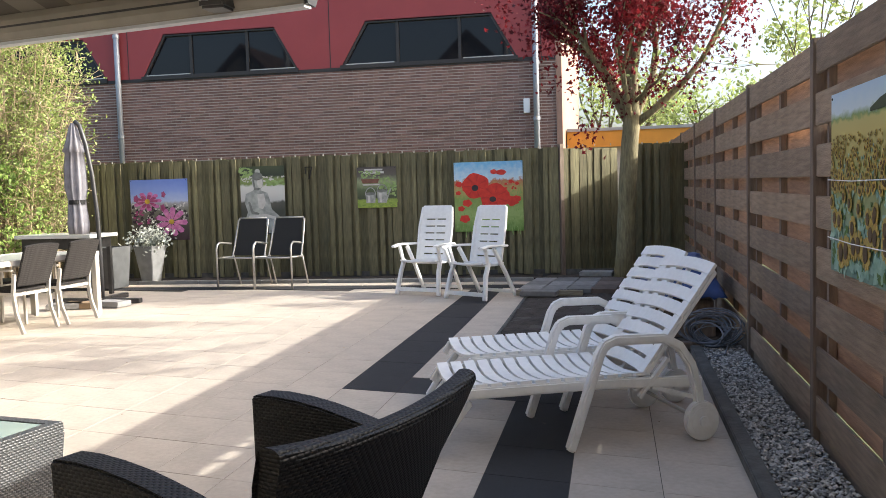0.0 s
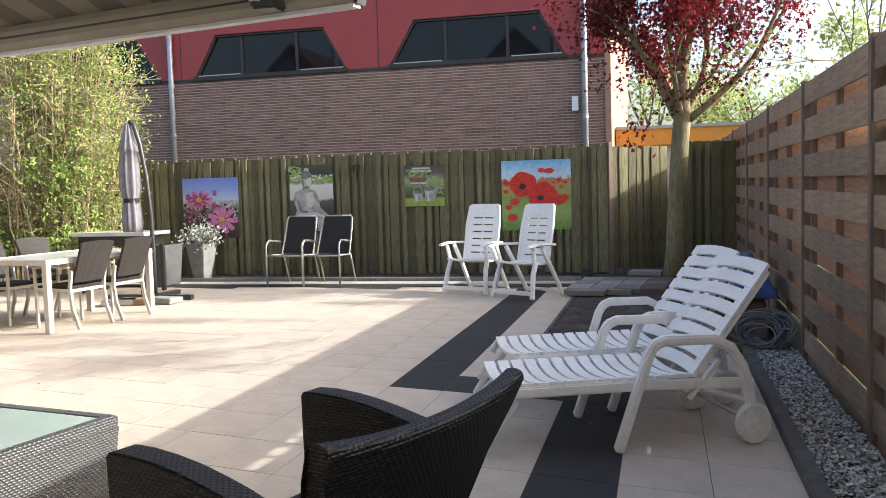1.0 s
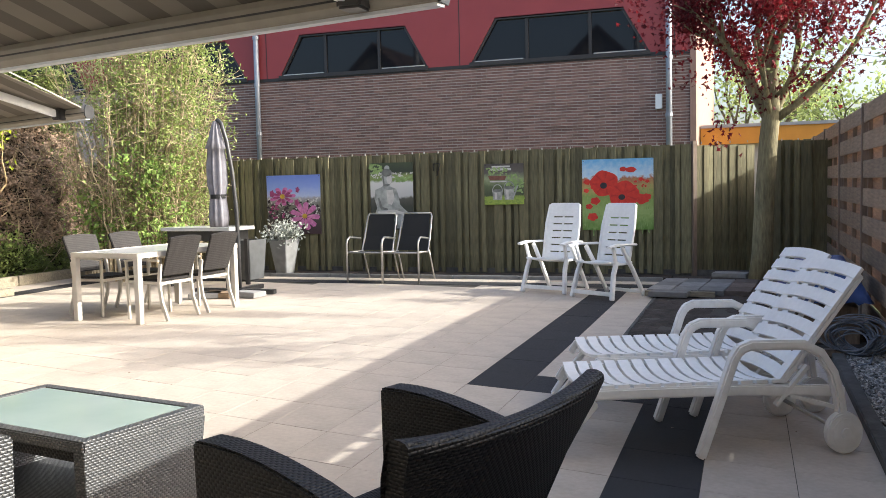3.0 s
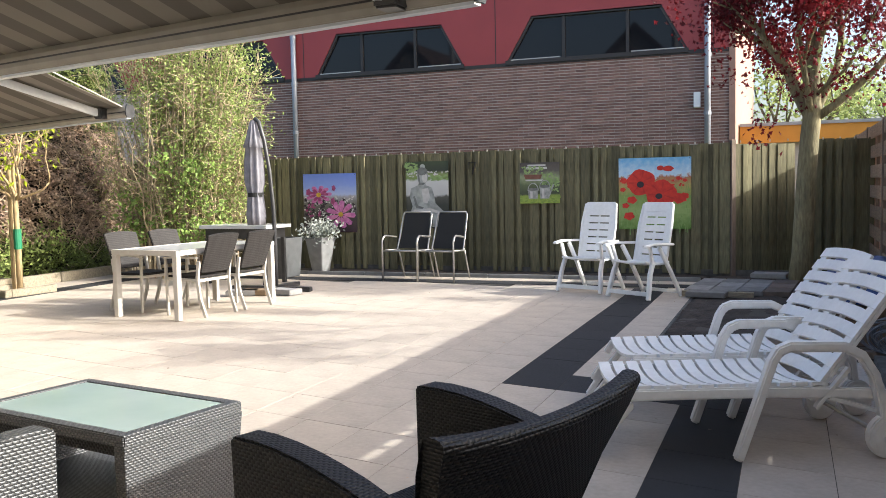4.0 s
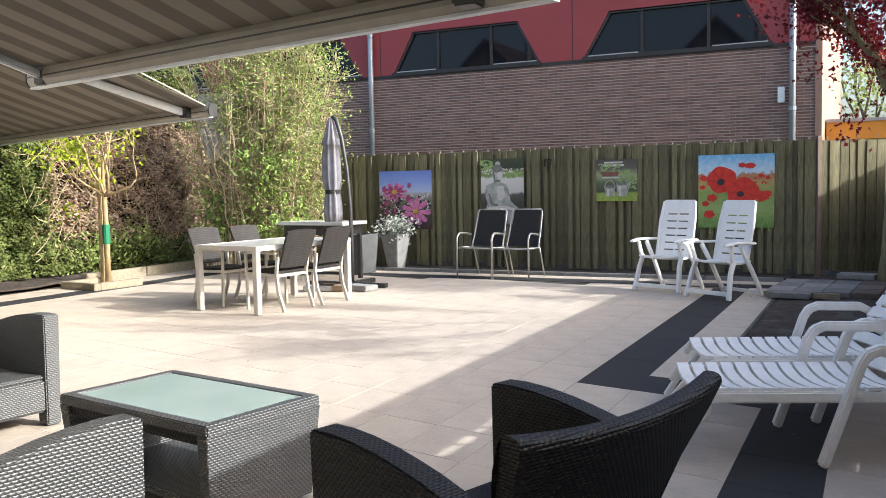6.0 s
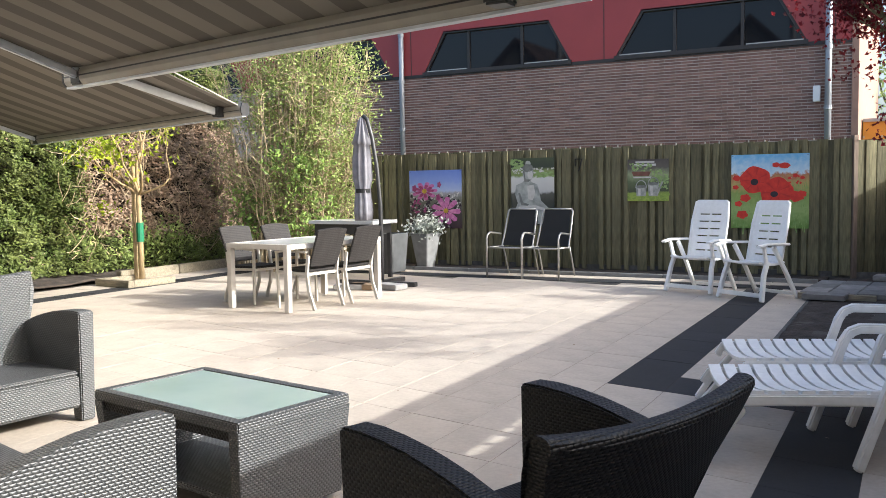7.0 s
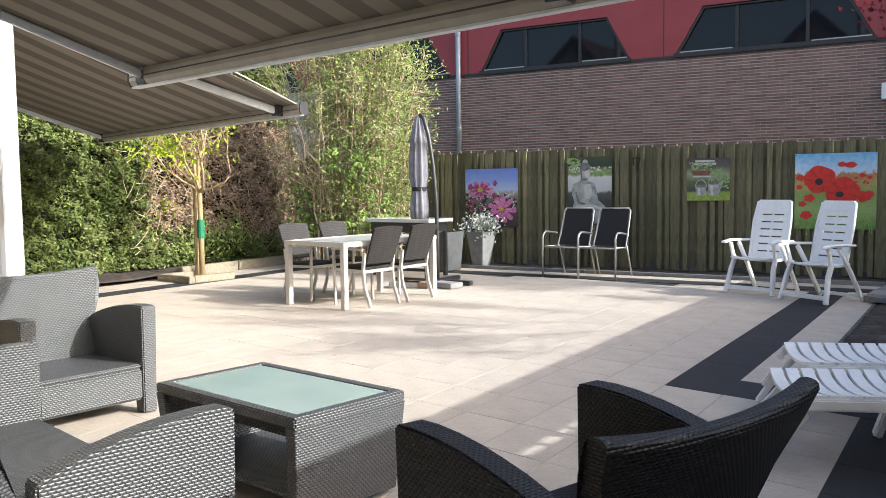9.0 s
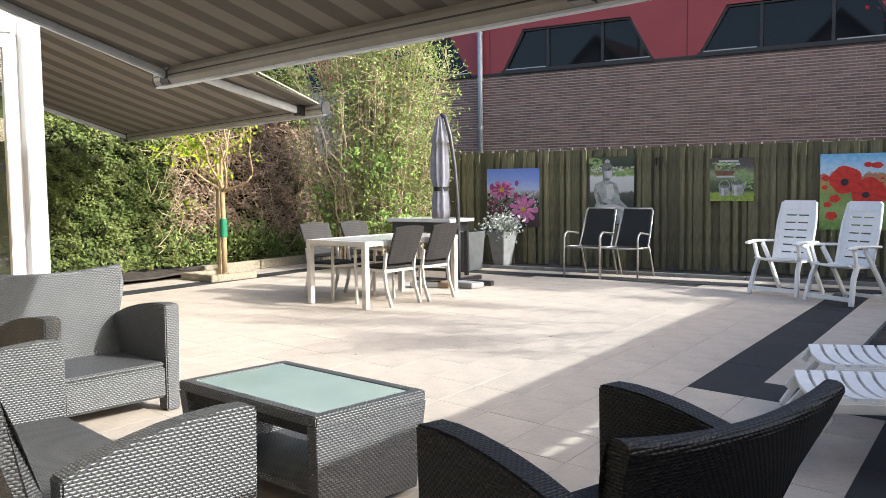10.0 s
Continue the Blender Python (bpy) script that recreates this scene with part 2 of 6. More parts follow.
# ---------- mesh helpers ----------
class Shape:
    """Vertices and faces of one mesh in the making."""

    def __init__(self):
        self.v, self.f = [], []

    def add(self, verts, faces, m=None):
        k = len(self.v)
        for p in verts:
            p = Vector(p)
            self.v.append(tuple(m @ p) if m is not None else tuple(p))
        self.f += [tuple(i + k for i in face) for face in faces]
        return self

    def box(self, x0, x1, y0, y1, z0, z1, m=None):
        vs = [(x, y, z) for z in (z0, z1) for y in (y0, y1) for x in (x0, x1)]
        return self.add(vs, [(0, 2, 3, 1), (4, 5, 7, 6), (0, 1, 5, 4), (2, 6, 7, 3), (0, 4, 6, 2), (1, 3, 7, 5)], m)

    def tube(self, pts, r, n=8, m=None, cap=True):
        pts = [Vector(p) for p in pts]
        rs = r if isinstance(r, (list, tuple)) else [r] * len(pts)
        verts, faces = [], []
        side = None
        for i, p in enumerate(pts):
            d = (pts[min(i + 1, len(pts) - 1)] - pts[max(i - 1, 0)]).normalized()
            if side is None:
                side = d.orthogonal().normalized()
            side = (side - d * side.dot(d)).normalized()
            up = d.cross(side)
            for k in range(n):
                a = 2 * math.pi * k / n
                verts.append(p + (side * math.cos(a) + up * math.sin(a)) * rs[i])
        for i in range(len(pts) - 1):
            for k in range(n):
                a, b = i * n + k, i * n + (k + 1) % n
                faces.append((a, b, b + n, a + n))
        if cap:
            faces.append(tuple(range(n - 1, -1, -1)))
            faces.append(tuple(range((len(pts) - 1) * n, len(pts) * n)))
        return self.add(verts, faces, m)

    def bar(self, pts, w, h, m=None, up=(0, 0, 1)):
        """A flat bar of width w and height h along points."""
        pts = [Vector(p) for p in pts]
        verts, faces = [], []
        for i, p in enumerate(pts):
            d = (pts[min(i + 1, len(pts) - 1)] - pts[max(i - 1, 0)]).normalized()
            u = Vector(up)
            s = d.cross(u)
            s = s.normalized() if s.length > 1e-4 else Vector((1, 0, 0))
            u = s.cross(d).normalized()
            for a, b in ((-1, -1), (1, -1), (1, 1), (-1, 1)):
                verts.append(p + s * (a * w / 2) + u * (b * h / 2))
        for i in range(len(pts) - 1):
            for k in range(4):
                a, b = i * 4 + k, i * 4 + (k + 1) % 4
                faces.append((a, b, b + 4, a + 4))
        n = len(pts)
        faces += [(3, 2, 1, 0), (4 * n - 4, 4 * n - 3, 4 * n - 2, 4 * n - 1)]
        return self.add(verts, faces, m)

    def prism(self, poly, y0, y1, m=None):
        """An outline in x, z carried along y."""
        n = len(poly)
        vs = [(x, y0, z) for x, z in poly] + [(x, y1, z) for x, z in poly]
        fs = [tuple(range(n)), tuple(range(2 * n - 1, n - 1, -1))]
        fs += [(i, i + n, (i + 1) % n + n, (i + 1) % n) for i in range(n)]
        return self.add(vs, fs, m)

    def sheet(self, grid, thick, m=None):
        """A thick sheet over a grid of points (rows of equal length), thickness along the local normal."""
        R, C = len(grid), len(grid[0])
        P = np.array([[tuple(p) for p in row] for row in grid], float)
        du = np.gradient(P, axis=0)
        dv = np.gradient(P, axis=1)
        nn = np.cross(du, dv)
        nn /= np.linalg.norm(nn, axis=2, keepdims=True) + 1e-9
        top, bot = P + nn * thick / 2, P - nn * thick / 2
        vs = list(map(tuple, top.reshape(-1, 3))) + list(map(tuple, bot.reshape(-1, 3)))
        k = R * C
        fs = []
        for i in range(R - 1):
            for j in range(C - 1):
                a, b, c, d = i * C + j, i * C + j + 1, (i + 1) * C + j + 1, (i + 1) * C + j
                fs += [(a, d, c, b), (a + k, b + k, c + k, d + k)]
        rim = [j for j in range(C)] + [i * C + C - 1 for i in range(1, R)] + [(R - 1) * C + j for j in range(C - 2, -1, -1)] + [i * C for i in range(R - 2, 0, -1)]
        for a, b in zip(rim, rim[1:] + rim[:1]):
            fs.append((a, b, b + k, a + k))
        return self.add(vs, fs, m)

    def disc(self, c, r, n=20, axis="y", thick=0.01, m=None):
        pts = [(math.cos(2 * math.pi * i / n) * r, math.sin(2 * math.pi * i / n) * r) for i in range(n)]
        mm = Matrix.Translation(c)
        if axis == "x":
            mm = mm @ Matrix.Rotation(radians(90), 4, "Z")
        if axis == "z":
            mm = mm @ Matrix.Rotation(radians(90), 4, "X")
        return self.prism(pts, -thick / 2, thick / 2, (m @ mm) if m is not None else mm)


def mesh_of(name, shape, material, bevel=0.0, smooth=False):
    me = bpy.data.meshes.new(name)
    me.from_pydata(shape.v, [], shape.f)
    if bevel or len(shape.f) < 20000:
        bm = bmesh.new()
        bm.from_mesh(me)
        bmesh.ops.recalc_face_normals(bm, faces=bm.faces)
        if bevel:
            sharp = [e for e in bm.edges if len(e.link_faces) == 2 and e.calc_face_angle(0) > 0.6]
            bmesh.ops.bevel(bm, geom=sharp, offset=bevel, segments=2, affect="EDGES", clamp_overlap=True)
        layer = bm.loops.layers.uv.new("map")
        for f in bm.faces:
            n = f.normal
            ax = max(range(3), key=lambda k: abs(n[k]))
            for lp in f.loops:
                c = lp.vert.co
                lp[layer].uv = ((c.y, c.z), (c.x, c.z), (c.x, c.y))[ax]
            f.smooth = smooth
        bm.to_mesh(me)
        bm.free()
    me.materials.append(material)
    return me


def part(name, shape, material, parent=None, label="", bevel=0.0, smooth=False):
    ob = new(name, mesh_of(name, shape, material, bevel, smooth))
    if parent is not None:
        ob.parent = parent
    if label:
        tagged(ob, label)
    return ob


def thing(name, m, label, category, group="", kind=""):
    ob = new(name)
    ob.empty_display_size = 0.1
    ob.matrix_basis = m
    return tagged(ob, label, category, group, kind)


def solid(name, shape, material, label, category, kind="", bevel=0.0, smooth=False, m=None, group=""):
    ob = part(name, shape, material, None, "", bevel, smooth)
    if m is not None:
        ob.matrix_basis = m
    return tagged(ob, label, category, group, kind)


def piece(name, me, parent, loc, rz=0.0, scale=(1, 1, 1)):
    """A repeat on shared mesh data."""
    ob = new(name, me)
    ob.parent = parent
    ob.location = loc
    ob.rotation_euler = (0, 0, rz)
    ob.scale = scale
    return ob


RNG = np.random.default_rng(7)


def leaves_into(shape, centers, size, rng=RNG, droop=0.3, aspect=0.55, lobed=False):
    """Small folded leaves scattered at the centres."""
    c = np.asarray(centers)
    n = len(c)
    d = rng.normal(size=(n, 3))
    d[:, 2] -= droop
    d /= np.linalg.norm(d, axis=1, keepdims=True)
    s = np.cross(d, rng.normal(size=(n, 3)))
    s /= np.linalg.norm(s, axis=1, keepdims=True)
    up = np.cross(d, s)
    L = size * rng.uniform(0.6, 1.3, (n, 1))
    a = c - d * L / 2
    b = c + d * L / 2
    m1 = c + s * L * aspect / 2 + up * L * 0.12
    m2 = c - s * L * aspect / 2 + up * L * 0.12
    k = len(shape.v)
    if lobed:                                    # three-pointed leaves
        e1, e2 = c + d * L * 0.22 + s * L * aspect * 0.75 + up * L * 0.15, c + d * L * 0.22 - s * L * aspect * 0.75 + up * L * 0.10
        n1, n2 = c + d * L * 0.12 + s * L * 0.16, c + d * L * 0.12 - s * L * 0.16
        vs = np.stack([a, e1, n1, b, n2, e2], 1).reshape(-1, 3)
        shape.v += list(map(tuple, vs))
        for i in range(n):
            q = k + 6 * i
            shape.f += [(q, q + 1, q + 2), (q, q + 2, q + 3, q + 4), (q, q + 4, q + 5)]
        return shape
    vs = np.stack([a, m1, b, m2], 1).reshape(-1, 3)
    shape.v += list(map(tuple, vs))
    shape.f += [(k + 4 * i, k + 4 * i + 1, k + 4 * i + 2, k + 4 * i + 3) for i in range(n)]
    return shape


# ---------- ground ----------
TW, TD, SK = 0.405, 0.465, -0.215          # slab width, depth, and the slant of the rows
X0, Y0 = -1.745, 5.18                      # a slab corner
_g = Shape()
_g.add([(-400, -300, -0.06), (400, -300, -0.06), (400, 600, -0.06), (-400, 600, -0.06)], [(0, 1, 2, 3)])
solid("ground", _g, M_GRASS, "flat grassy ground reaching to the horizon", "ground", "structure")
_g = Shape().box(-11.6, 1.05, -3.0, 12.7, -0.058, -0.0008)
solid("patio_bed", _g, M_JOINT, "sandy bed under the patio slabs", "ground", "structure")


def slant(i, j):
    x, yy = X0 + i * TW, Y0 + j * TD
    return x, yy + SK * x


def row_of(i, j):
    """What lies at slab column i, row j: the dark band steps aside once."""
    x, y = slant(i + 0.5, j + 0.5)
    if y > 11.28 or y < -2.6 or x < -9.35 or x > 0.66:
        return None
    if x > -0.95 and y > 7.05:
        return None
    if (i == 0 and j >= 0) or (i == 3 and j < 0) or (j == 0 and 0 <= i <= 3):
        return "dark"
    return "pale"


# ---------- houses and building behind ----------
BY = 16.85
HEAD = 8.2


def building():
    ob = thing("building", pose(0, BY, 0), "brown brick building with red upper panels and slanted dark windows", "building", kind="")
    xl, xr = -26.0, -0.93
    part("wall", Shape().box(xl, xr, 0.005, 9.0, -0.05, 3.70), M_MORTAR, ob, "brown brick lower wall")
    part("end_wall", Shape().box(xr, xr + 0.11, -0.02, 9.0, -0.05, 7.0), M_PINK, ob, "pale sunlit end wall")
    # red cladding with trapezoid openings
    spans = [(-5.16, -4.64, -2.13, -1.64)]
    spans += [(-9.45, -8.95, -6.52, -6.04)]
    w = 4.29
    for k in range(2, 6):
        spans.append((-5.16 - w * k, -4.64 - w * k, -2.13 - w * k - 0.05 * (k > 1), -1.64 - w * k - 0.02))
    zb, zt, ztop = 3.76, 4.62, 7.0
    edges = sorted(spans)
    x = xl
    red = Shape()
    red.box(xl, xr, 0.0, 0.14, zt, ztop)
    for s in edges:
        red.prism([(x, zb), (s[0], zb), (s[1], zt), (x if x == xl else xprev, zt)], 0.0, 0.14)
        x, xprev = s[3], s[2]
    red.prism([(x, zb), (xr, zb), (xr, zt), (xprev, zt)], 0.0, 0.14)
    red.box(xl, xr, 0.16, 8.9, zt, ztop)
    c = part("cladding", red, M_RED, ob, "red panels")
    for xs in (-5.37, -1.2, -9.75, -13.9):
        part("panel_seam", Shape().box(xs - 0.008, xs + 0.008, -0.003, 0.002, zb, 7.0), M_DARKFRAME, c)
    part("flat_roof", Shape().box(xl - 0.1, xr + 0.2, -0.15, 9.1, 7.0, 7.25), M_GREYCAP, ob)
    for s in spans:
        a, b, c2, d = s
        win = part("window", Shape().prism([(a + 0.04, zb + 0.04), (d - 0.04, zb + 0.04), (c2 - 0.03, zt - 0.04), (b + 0.03, zt - 0.04)], 0.07, 0.09), M_WINGLASS, ob, "dark tinted glass")
        fr = Shape()
        t = 0.045
        fr.bar([(a, 0.03, zb), (d, 0.03, zb)], 0.14, 0.08)
        fr.bar([(b, 0.05, zt), (c2, 0.05, zt)], 0.10, t)
        fr.bar([(a, 0.05, zb), (b, 0.05, zt)], 0.10, t * 1.4, up=(0, 1, 0))
        fr.bar([(d, 0.05, zb), (c2, 0.05, zt)], 0.10, t * 1.4, up=(0, 1, 0))
        part("frame", fr, M_DARKFRAME, win)
        for f in ((0.32, 0.68) if s is spans[1] else (0.33, 0.68)):
            xm = a + (d - a) * f
            part("mullion", Shape().box(xm - 0.03, xm + 0.03, 0.035, 0.085, zb, zt), M_DARKFRAME, win)
        part("sill", Shape().box(a + 0.1, a + (d - a) * 0.31, 0.0, 0.06, zb + 0.045, zb + 0.065), M_CHROME, win)
        part("sill", Shape().box(a + (d - a) * 0.70, d - 0.08, 0.0, 0.06, zb + 0.045, zb + 0.065), M_CHROME, win)
    part("base_strip", Shape().box(xl, xr, -0.01, 0.05, 3.69, 3.76), M_DARKFRAME, ob)
    for px in (-9.95, -1.30):
        pp = Shape().tube([(px, -0.09, 0), (px, -0.09, 6.9)], 0.058, 12)
        p = part("drainpipe", pp, M_ZINC, ob, "grey zinc drainpipe", smooth=True)
        for z in (1.2, 2.55, 3.6, 4.6):
            part("pipe_collar", Shape().tube([(px, -0.09, z), (px, -0.09, z + 0.07)], 0.07, 12), M_ZINC, p)
    part("wall_box", Shape().box(-1.55, -1.43, -0.07, 0.02, 2.70, 2.98), M_WHITEPAINT, ob, "small white box on the wall", bevel=0.01)
    return ob


BUILDING = building()


def annex():
    ob = thing("annex", pose(0, 0, 0), "low flat building with an orange fascia and grey roof edge", "building")
    part("wall", Shape().box(-0.75, 9.0, 18.1, 24, -0.05, 2.05), M_HOUSEWALL, ob)
    part("fascia", Shape().box(-0.80, 9.2, 17.95, 18.08, 2.05, 2.37), M_ORANGE, ob, "orange fascia board")
    part("roof", Shape().box(-0.80, 9.2, 17.92, 24.1, 2.371, 2.43), M_GREYCAP, ob)


annex()

# the house behind the camera, with a wing that carries the second awning
HY = -0.53                                   # front of the house at x = 0


def hfront(x, off=0.0):
    return HY - 0.215 * x + off


HOUSE_RZ = math.atan(-0.215)


def house():
    ob = thing("house", pose(0, hfront(0), 0, 0, 0, math.degrees(HOUSE_RZ)), "house with a pale fill-light wall and flat dark roof", "house")
    part("wall", Shape().box(-16, 6.0, -8.0, -0.02, -0.05, 5.4), M_HOUSEWALL, ob)
    # kept low and flat, out of view, so the far windows mirror sky
    part("roof", Shape().box(-16.2, 6.2, -8.2, 0.25, 5.4, 5.6), M_ROOF, ob, "flat dark roof")
    return ob


house()


def neighbour(x, y, label):
    ob = thing("neighbour_house", pose(x, y, 0), label, "house", "houses across the way")
    part("wall", Shape().prism([(-4.4, -0.05), (4.4, -0.05), (4.4, 5.2), (0, 9.5), (-4.4, 5.2)], -9.0, 0.0), M_HOUSEWALL, ob)
    part("roof", Shape().prism([(-4.8, 4.85), (0, 9.55), (0, 9.8), (-4.95, 5.0)], -9.3, 0.4).prism([(4.8, 4.85), (0, 9.55), (0, 9.8), (4.95, 5.0)], -9.3, 0.4), M_ROOF, ob, "dark pitched roof")
    part("chimney", Shape().tube([(1.8, -2.0, 7.0), (1.8, -2.0, 10.6)], 0.16, 10), M_ZINC, ob)


neighbour(-20.5, -14, "gabled brick house with dark roof")
neighbour(-7.5, -14, "gabled brick house with dark roof")
WX, WY = -5.6, 3.515                          # corner of the wing


def wing():
    ob = thing("wing", pose(WX, WY, 0, 0, 0, math.degrees(HOUSE_RZ)), "white-framed glazed wing of the house", "house")
    h = 2.75
    part("corner_post", Shape().box(-0.10, 0.0, -0.12, 0.0, 0, h), M_WHITEPAINT, ob, "white corner post", bevel=0.006)
    part("lintel", Shape().box(-5.3, -0.10, -0.16, 0.0, 2.41, h), M_WHITEPAINT, ob, bevel=0.005)
    part("side_lintel", Shape().box(-0.14, -0.0, -3.1, -0.2, 2.41, h), M_WHITEPAINT, ob, bevel=0.005)
    for k in range(2):
        y1 = -0.135 - k * 1.45
        leaf = part("glazed_door", Shape().box(-0.10, -0.04, y1 - 0.10, y1 - 0.015, 0.03, 2.40).box(-0.10, -0.04, y1 - 1.44, y1 - 1.36, 0.03, 2.40)
                    .box(-0.10, -0.04, y1 - 1.36, y1 - 0.10, 2.31, 2.40).box(-0.10, -0.04, y1 - 1.36, y1 - 0.10, 0.03, 0.13), M_WHITEPAINT, ob, "white glazed door", bevel=0.004)
        pane = part("pane", Shape().box(-0.075, -0.065, y1 - 1.36, y1 - 0.10, 0.13, 2.31), M_GLASS, leaf)
        pane.visible_shadow = False
    part("flat_roof", Shape().box(-5.4, 0.1, -3.2, 0.05, h, h + 0.15), M_GREYCAP, ob)
    part("far_wall", Shape().box(-5.3, -5.1, -3.1, 0.0, 0, h), M_HOUSEWALL, ob)
    part("back_wall", Shape().box(-5.1, -0.12, -3.1, -3.0, 0, h), M_INDOOR, ob)
    part("curtain", Shape().box(-0.9, -0.86, -2.6, -0.5, 0.05, 2.3), M_YELLOW, ob, "ochre curtain")
    part("indoor_floor", Shape().box(-5.1, -0.12, -3.0, -0.16, -0.01, 0.03), M_WOODBLOCK, ob)
    for k in range(3):
        x1 = -0.17 - k * 1.64
        leaf = part("sliding_door", Shape().box(x1 - 0.09, x1 - 0.02, -0.10, -0.05, 0.03, 2.40).box(x1 - 1.62, x1 - 1.55, -0.10, -0.05, 0.03, 2.40)
                    .box(x1 - 1.55, x1 - 0.09, -0.10, -0.05, 2.32, 2.40).box(x1 - 1.55, x1 - 0.09, -0.10, -0.05, 0.03, 0.12), M_WHITEPAINT, ob, "white door frame", bevel=0.004)
        pane = part("pane", Shape().box(x1 - 1.55, x1 - 0.09, -0.08, -0.07, 0.12, 2.32), M_GLASS, leaf)
        pane.visible_shadow = False
    return ob


wing()


# ---------- back fence ----------
FY = 12.72


def back_fence():
    ob = thing("back_fence", pose(0, FY, 0), "weathered greenish-brown vertical board fence", "fence", kind="structure")
    rng = random.Random(3)
    wide = mesh_of("board", Shape().box(-0.07, 0.07, 0, 0.02, 0, 1.82), M_FENCE, 0.004)
    slim = mesh_of("board", Shape().box(-0.035, 0.035, 0, 0.022, 0, 1.83), M_FENCE, 0.004)
    x = -11.3
    while x < 1.15:
        if not -0.66 < x < 0.24:
            piece("board", wide, ob, (x, 0.055, 0.05 + rng.uniform(-0.01, 0.012)))
        x += 0.135
    x = -11.3
    k = 0
    while x < 1.15:
        if k % 5 != 4 and not -0.66 < x < 0.24:
            piece("board", wide if k % 3 == 0 else slim, ob, (x, 0.0 + rng.uniform(-0.004, 0.002), 0.04 + rng.uniform(-0.012, 0.012)))
        x += 0.155 if k % 3 == 0 else 0.118
        k += 1
    for z in (0.45, 1.1, 1.65):
        part("rail", Shape().box(-11.3, -0.62, 0.08, 0.12, z, z + 0.09), M_POST, ob)
        part("rail", Shape().box(0.22, 1.12, 0.08, 0.12, z, z + 0.09), M_POST, ob)
    part("gravel_board", Shape().box(-11.3, 1.05, 0.025, 0.05, -0.05, 0.10), M_EDGE, ob)
    caps = Shape()
    for i in range(60):
        xx = -11.2 + i * 0.205 + rng.uniform(-0.03, 0.03)
        if xx < 1.0:
            caps.box(xx - 0.008, xx + 0.008, 0.0, 0.02, 1.865, 1.895)
    part("wire_clip", caps, M_CHROME, ob, "small metal clips along the top")


back_fence()


def garden_gate():
    """Board gate in the fence, hinged beside the posters and standing ajar."""
    ob = thing("garden_gate", pose(-0.61, FY + 0.035, 0.05, 0, 0, 38), "weathered greenish board gate standing ajar in the fence", "gate")
    rng = random.Random(9)
    board = mesh_of("board", Shape().box(-0.066, 0.066, 0, 0.02, 0, 1.80), M_FENCE, 0.004)
    strip = mesh_of("cover_strip", Shape().box(-0.03, 0.03, -0.018, 0.0, 0, 1.80), M_FENCE, 0.004)
    for k in range(7):
        piece("board", board, ob, (0.075 + k * 0.141, 0, rng.uniform(-0.008, 0.008)))
        if k in (0, 3, 4):
            piece("cover_strip", strip, ob, (0.147 + k * 0.141, 0, rng.uniform(-0.012, 0.008)))
    for z in (0.35, 1.45):
        part("rail", Shape().box(0.02, 0.98, 0.021, 0.06, z, z + 0.09), M_POST, ob)
    part("post", Shape().box(-0.06, 0.0, -0.02, 0.05, -0.05, 1.86), M_POST, ob)


garden_gate()

solid("wall_hook", Shape().box(-0.06, 0.06, -0.02, 0.0, 0.0, 0.012).box(-0.06, -0.048, -0.02, 0.0, -0.10, 0.0).bar([(0.05, -0.01, 0.0), (0.0, -0.01, -0.18)], 0.015, 0.012, up=(0, 1, 0)), M_SLING, "small black iron hook on the fence", "hook", m=pose(-4.45, FY - 0.003, 1.70))

# ---------- side fence ----------
FX = 1.08


def side_fence():
    ob = thing("side_fence", pose(FX, 0, 0), "brown double-sided horizontal plank fence with posts", "fence", kind="structure")
    # the last panel lies unseen past the corner, added to shade the gate
    ys = [-1.85 + 2.15 * k for k in range(9)]
    front = mesh_of("plank", Shape().box(0, 0.018, 0.0, 2.09, -0.080, 0.080), M_PLANK, 0.004)
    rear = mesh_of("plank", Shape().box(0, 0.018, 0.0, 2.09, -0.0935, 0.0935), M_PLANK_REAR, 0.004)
    rng = random.Random(5)
    for a in ys[:-1]:
        for k in range(8):
            zt = 1.93 - k * 0.253
            piece("plank", front, ob, (0.0 + rng.uniform(-0.003, 0.003), a + 0.03, zt), 0)
            if zt - 0.126 > 0.05:
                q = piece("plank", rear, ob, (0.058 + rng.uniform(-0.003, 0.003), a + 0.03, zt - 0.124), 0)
                if rng.random() < 0.22:
                    q.rotation_euler = (rng.choice((-1, 1)) * rng.uniform(0.006, 0.013), 0, 0)
                if k == 1 and a == ys[2]:                      # two loose planks let slits of sun through
                    q.rotation_euler = (-0.03, 0, 0)
                if k == 1 and a == ys[3]:
                    q.location.z -= 0.052
                    q.rotation_euler = (0.045, 0, 0)
        part("batten", Shape().box(0.02, 0.056, a + 1.0, a + 1.06, 0.05, 1.98), M_POST, ob)
        part("batten", Shape().box(0.02, 0.056, a + 0.13, a + 0.17, 0.05, 1.98), M_POST, ob)
        part("batten", Shape().box(0.02, 0.056, a + 1.93, a + 1.97, 0.05, 1.98), M_POST, ob)
    part("kickboard", Shape().box(0.022, 0.045, -1.85, 15.2, -0.055, 0.205), M_PLANK, ob)
    for a in ys:
        part("post", Shape().box(-0.014, 0.075, a - 0.035, a + 0.035, -0.05, 2.03), M_POST, ob, bevel=0.004)


side_fence()

# ---------- edges of the paving and beds ----------
solid("edging_board", Shape().box(0.665, 0.745, -2.0, 6.95, -0.05, 0.055), M_EDGE, "weathered grey edging board beside the gravel", "edging", "structure", 0.006)
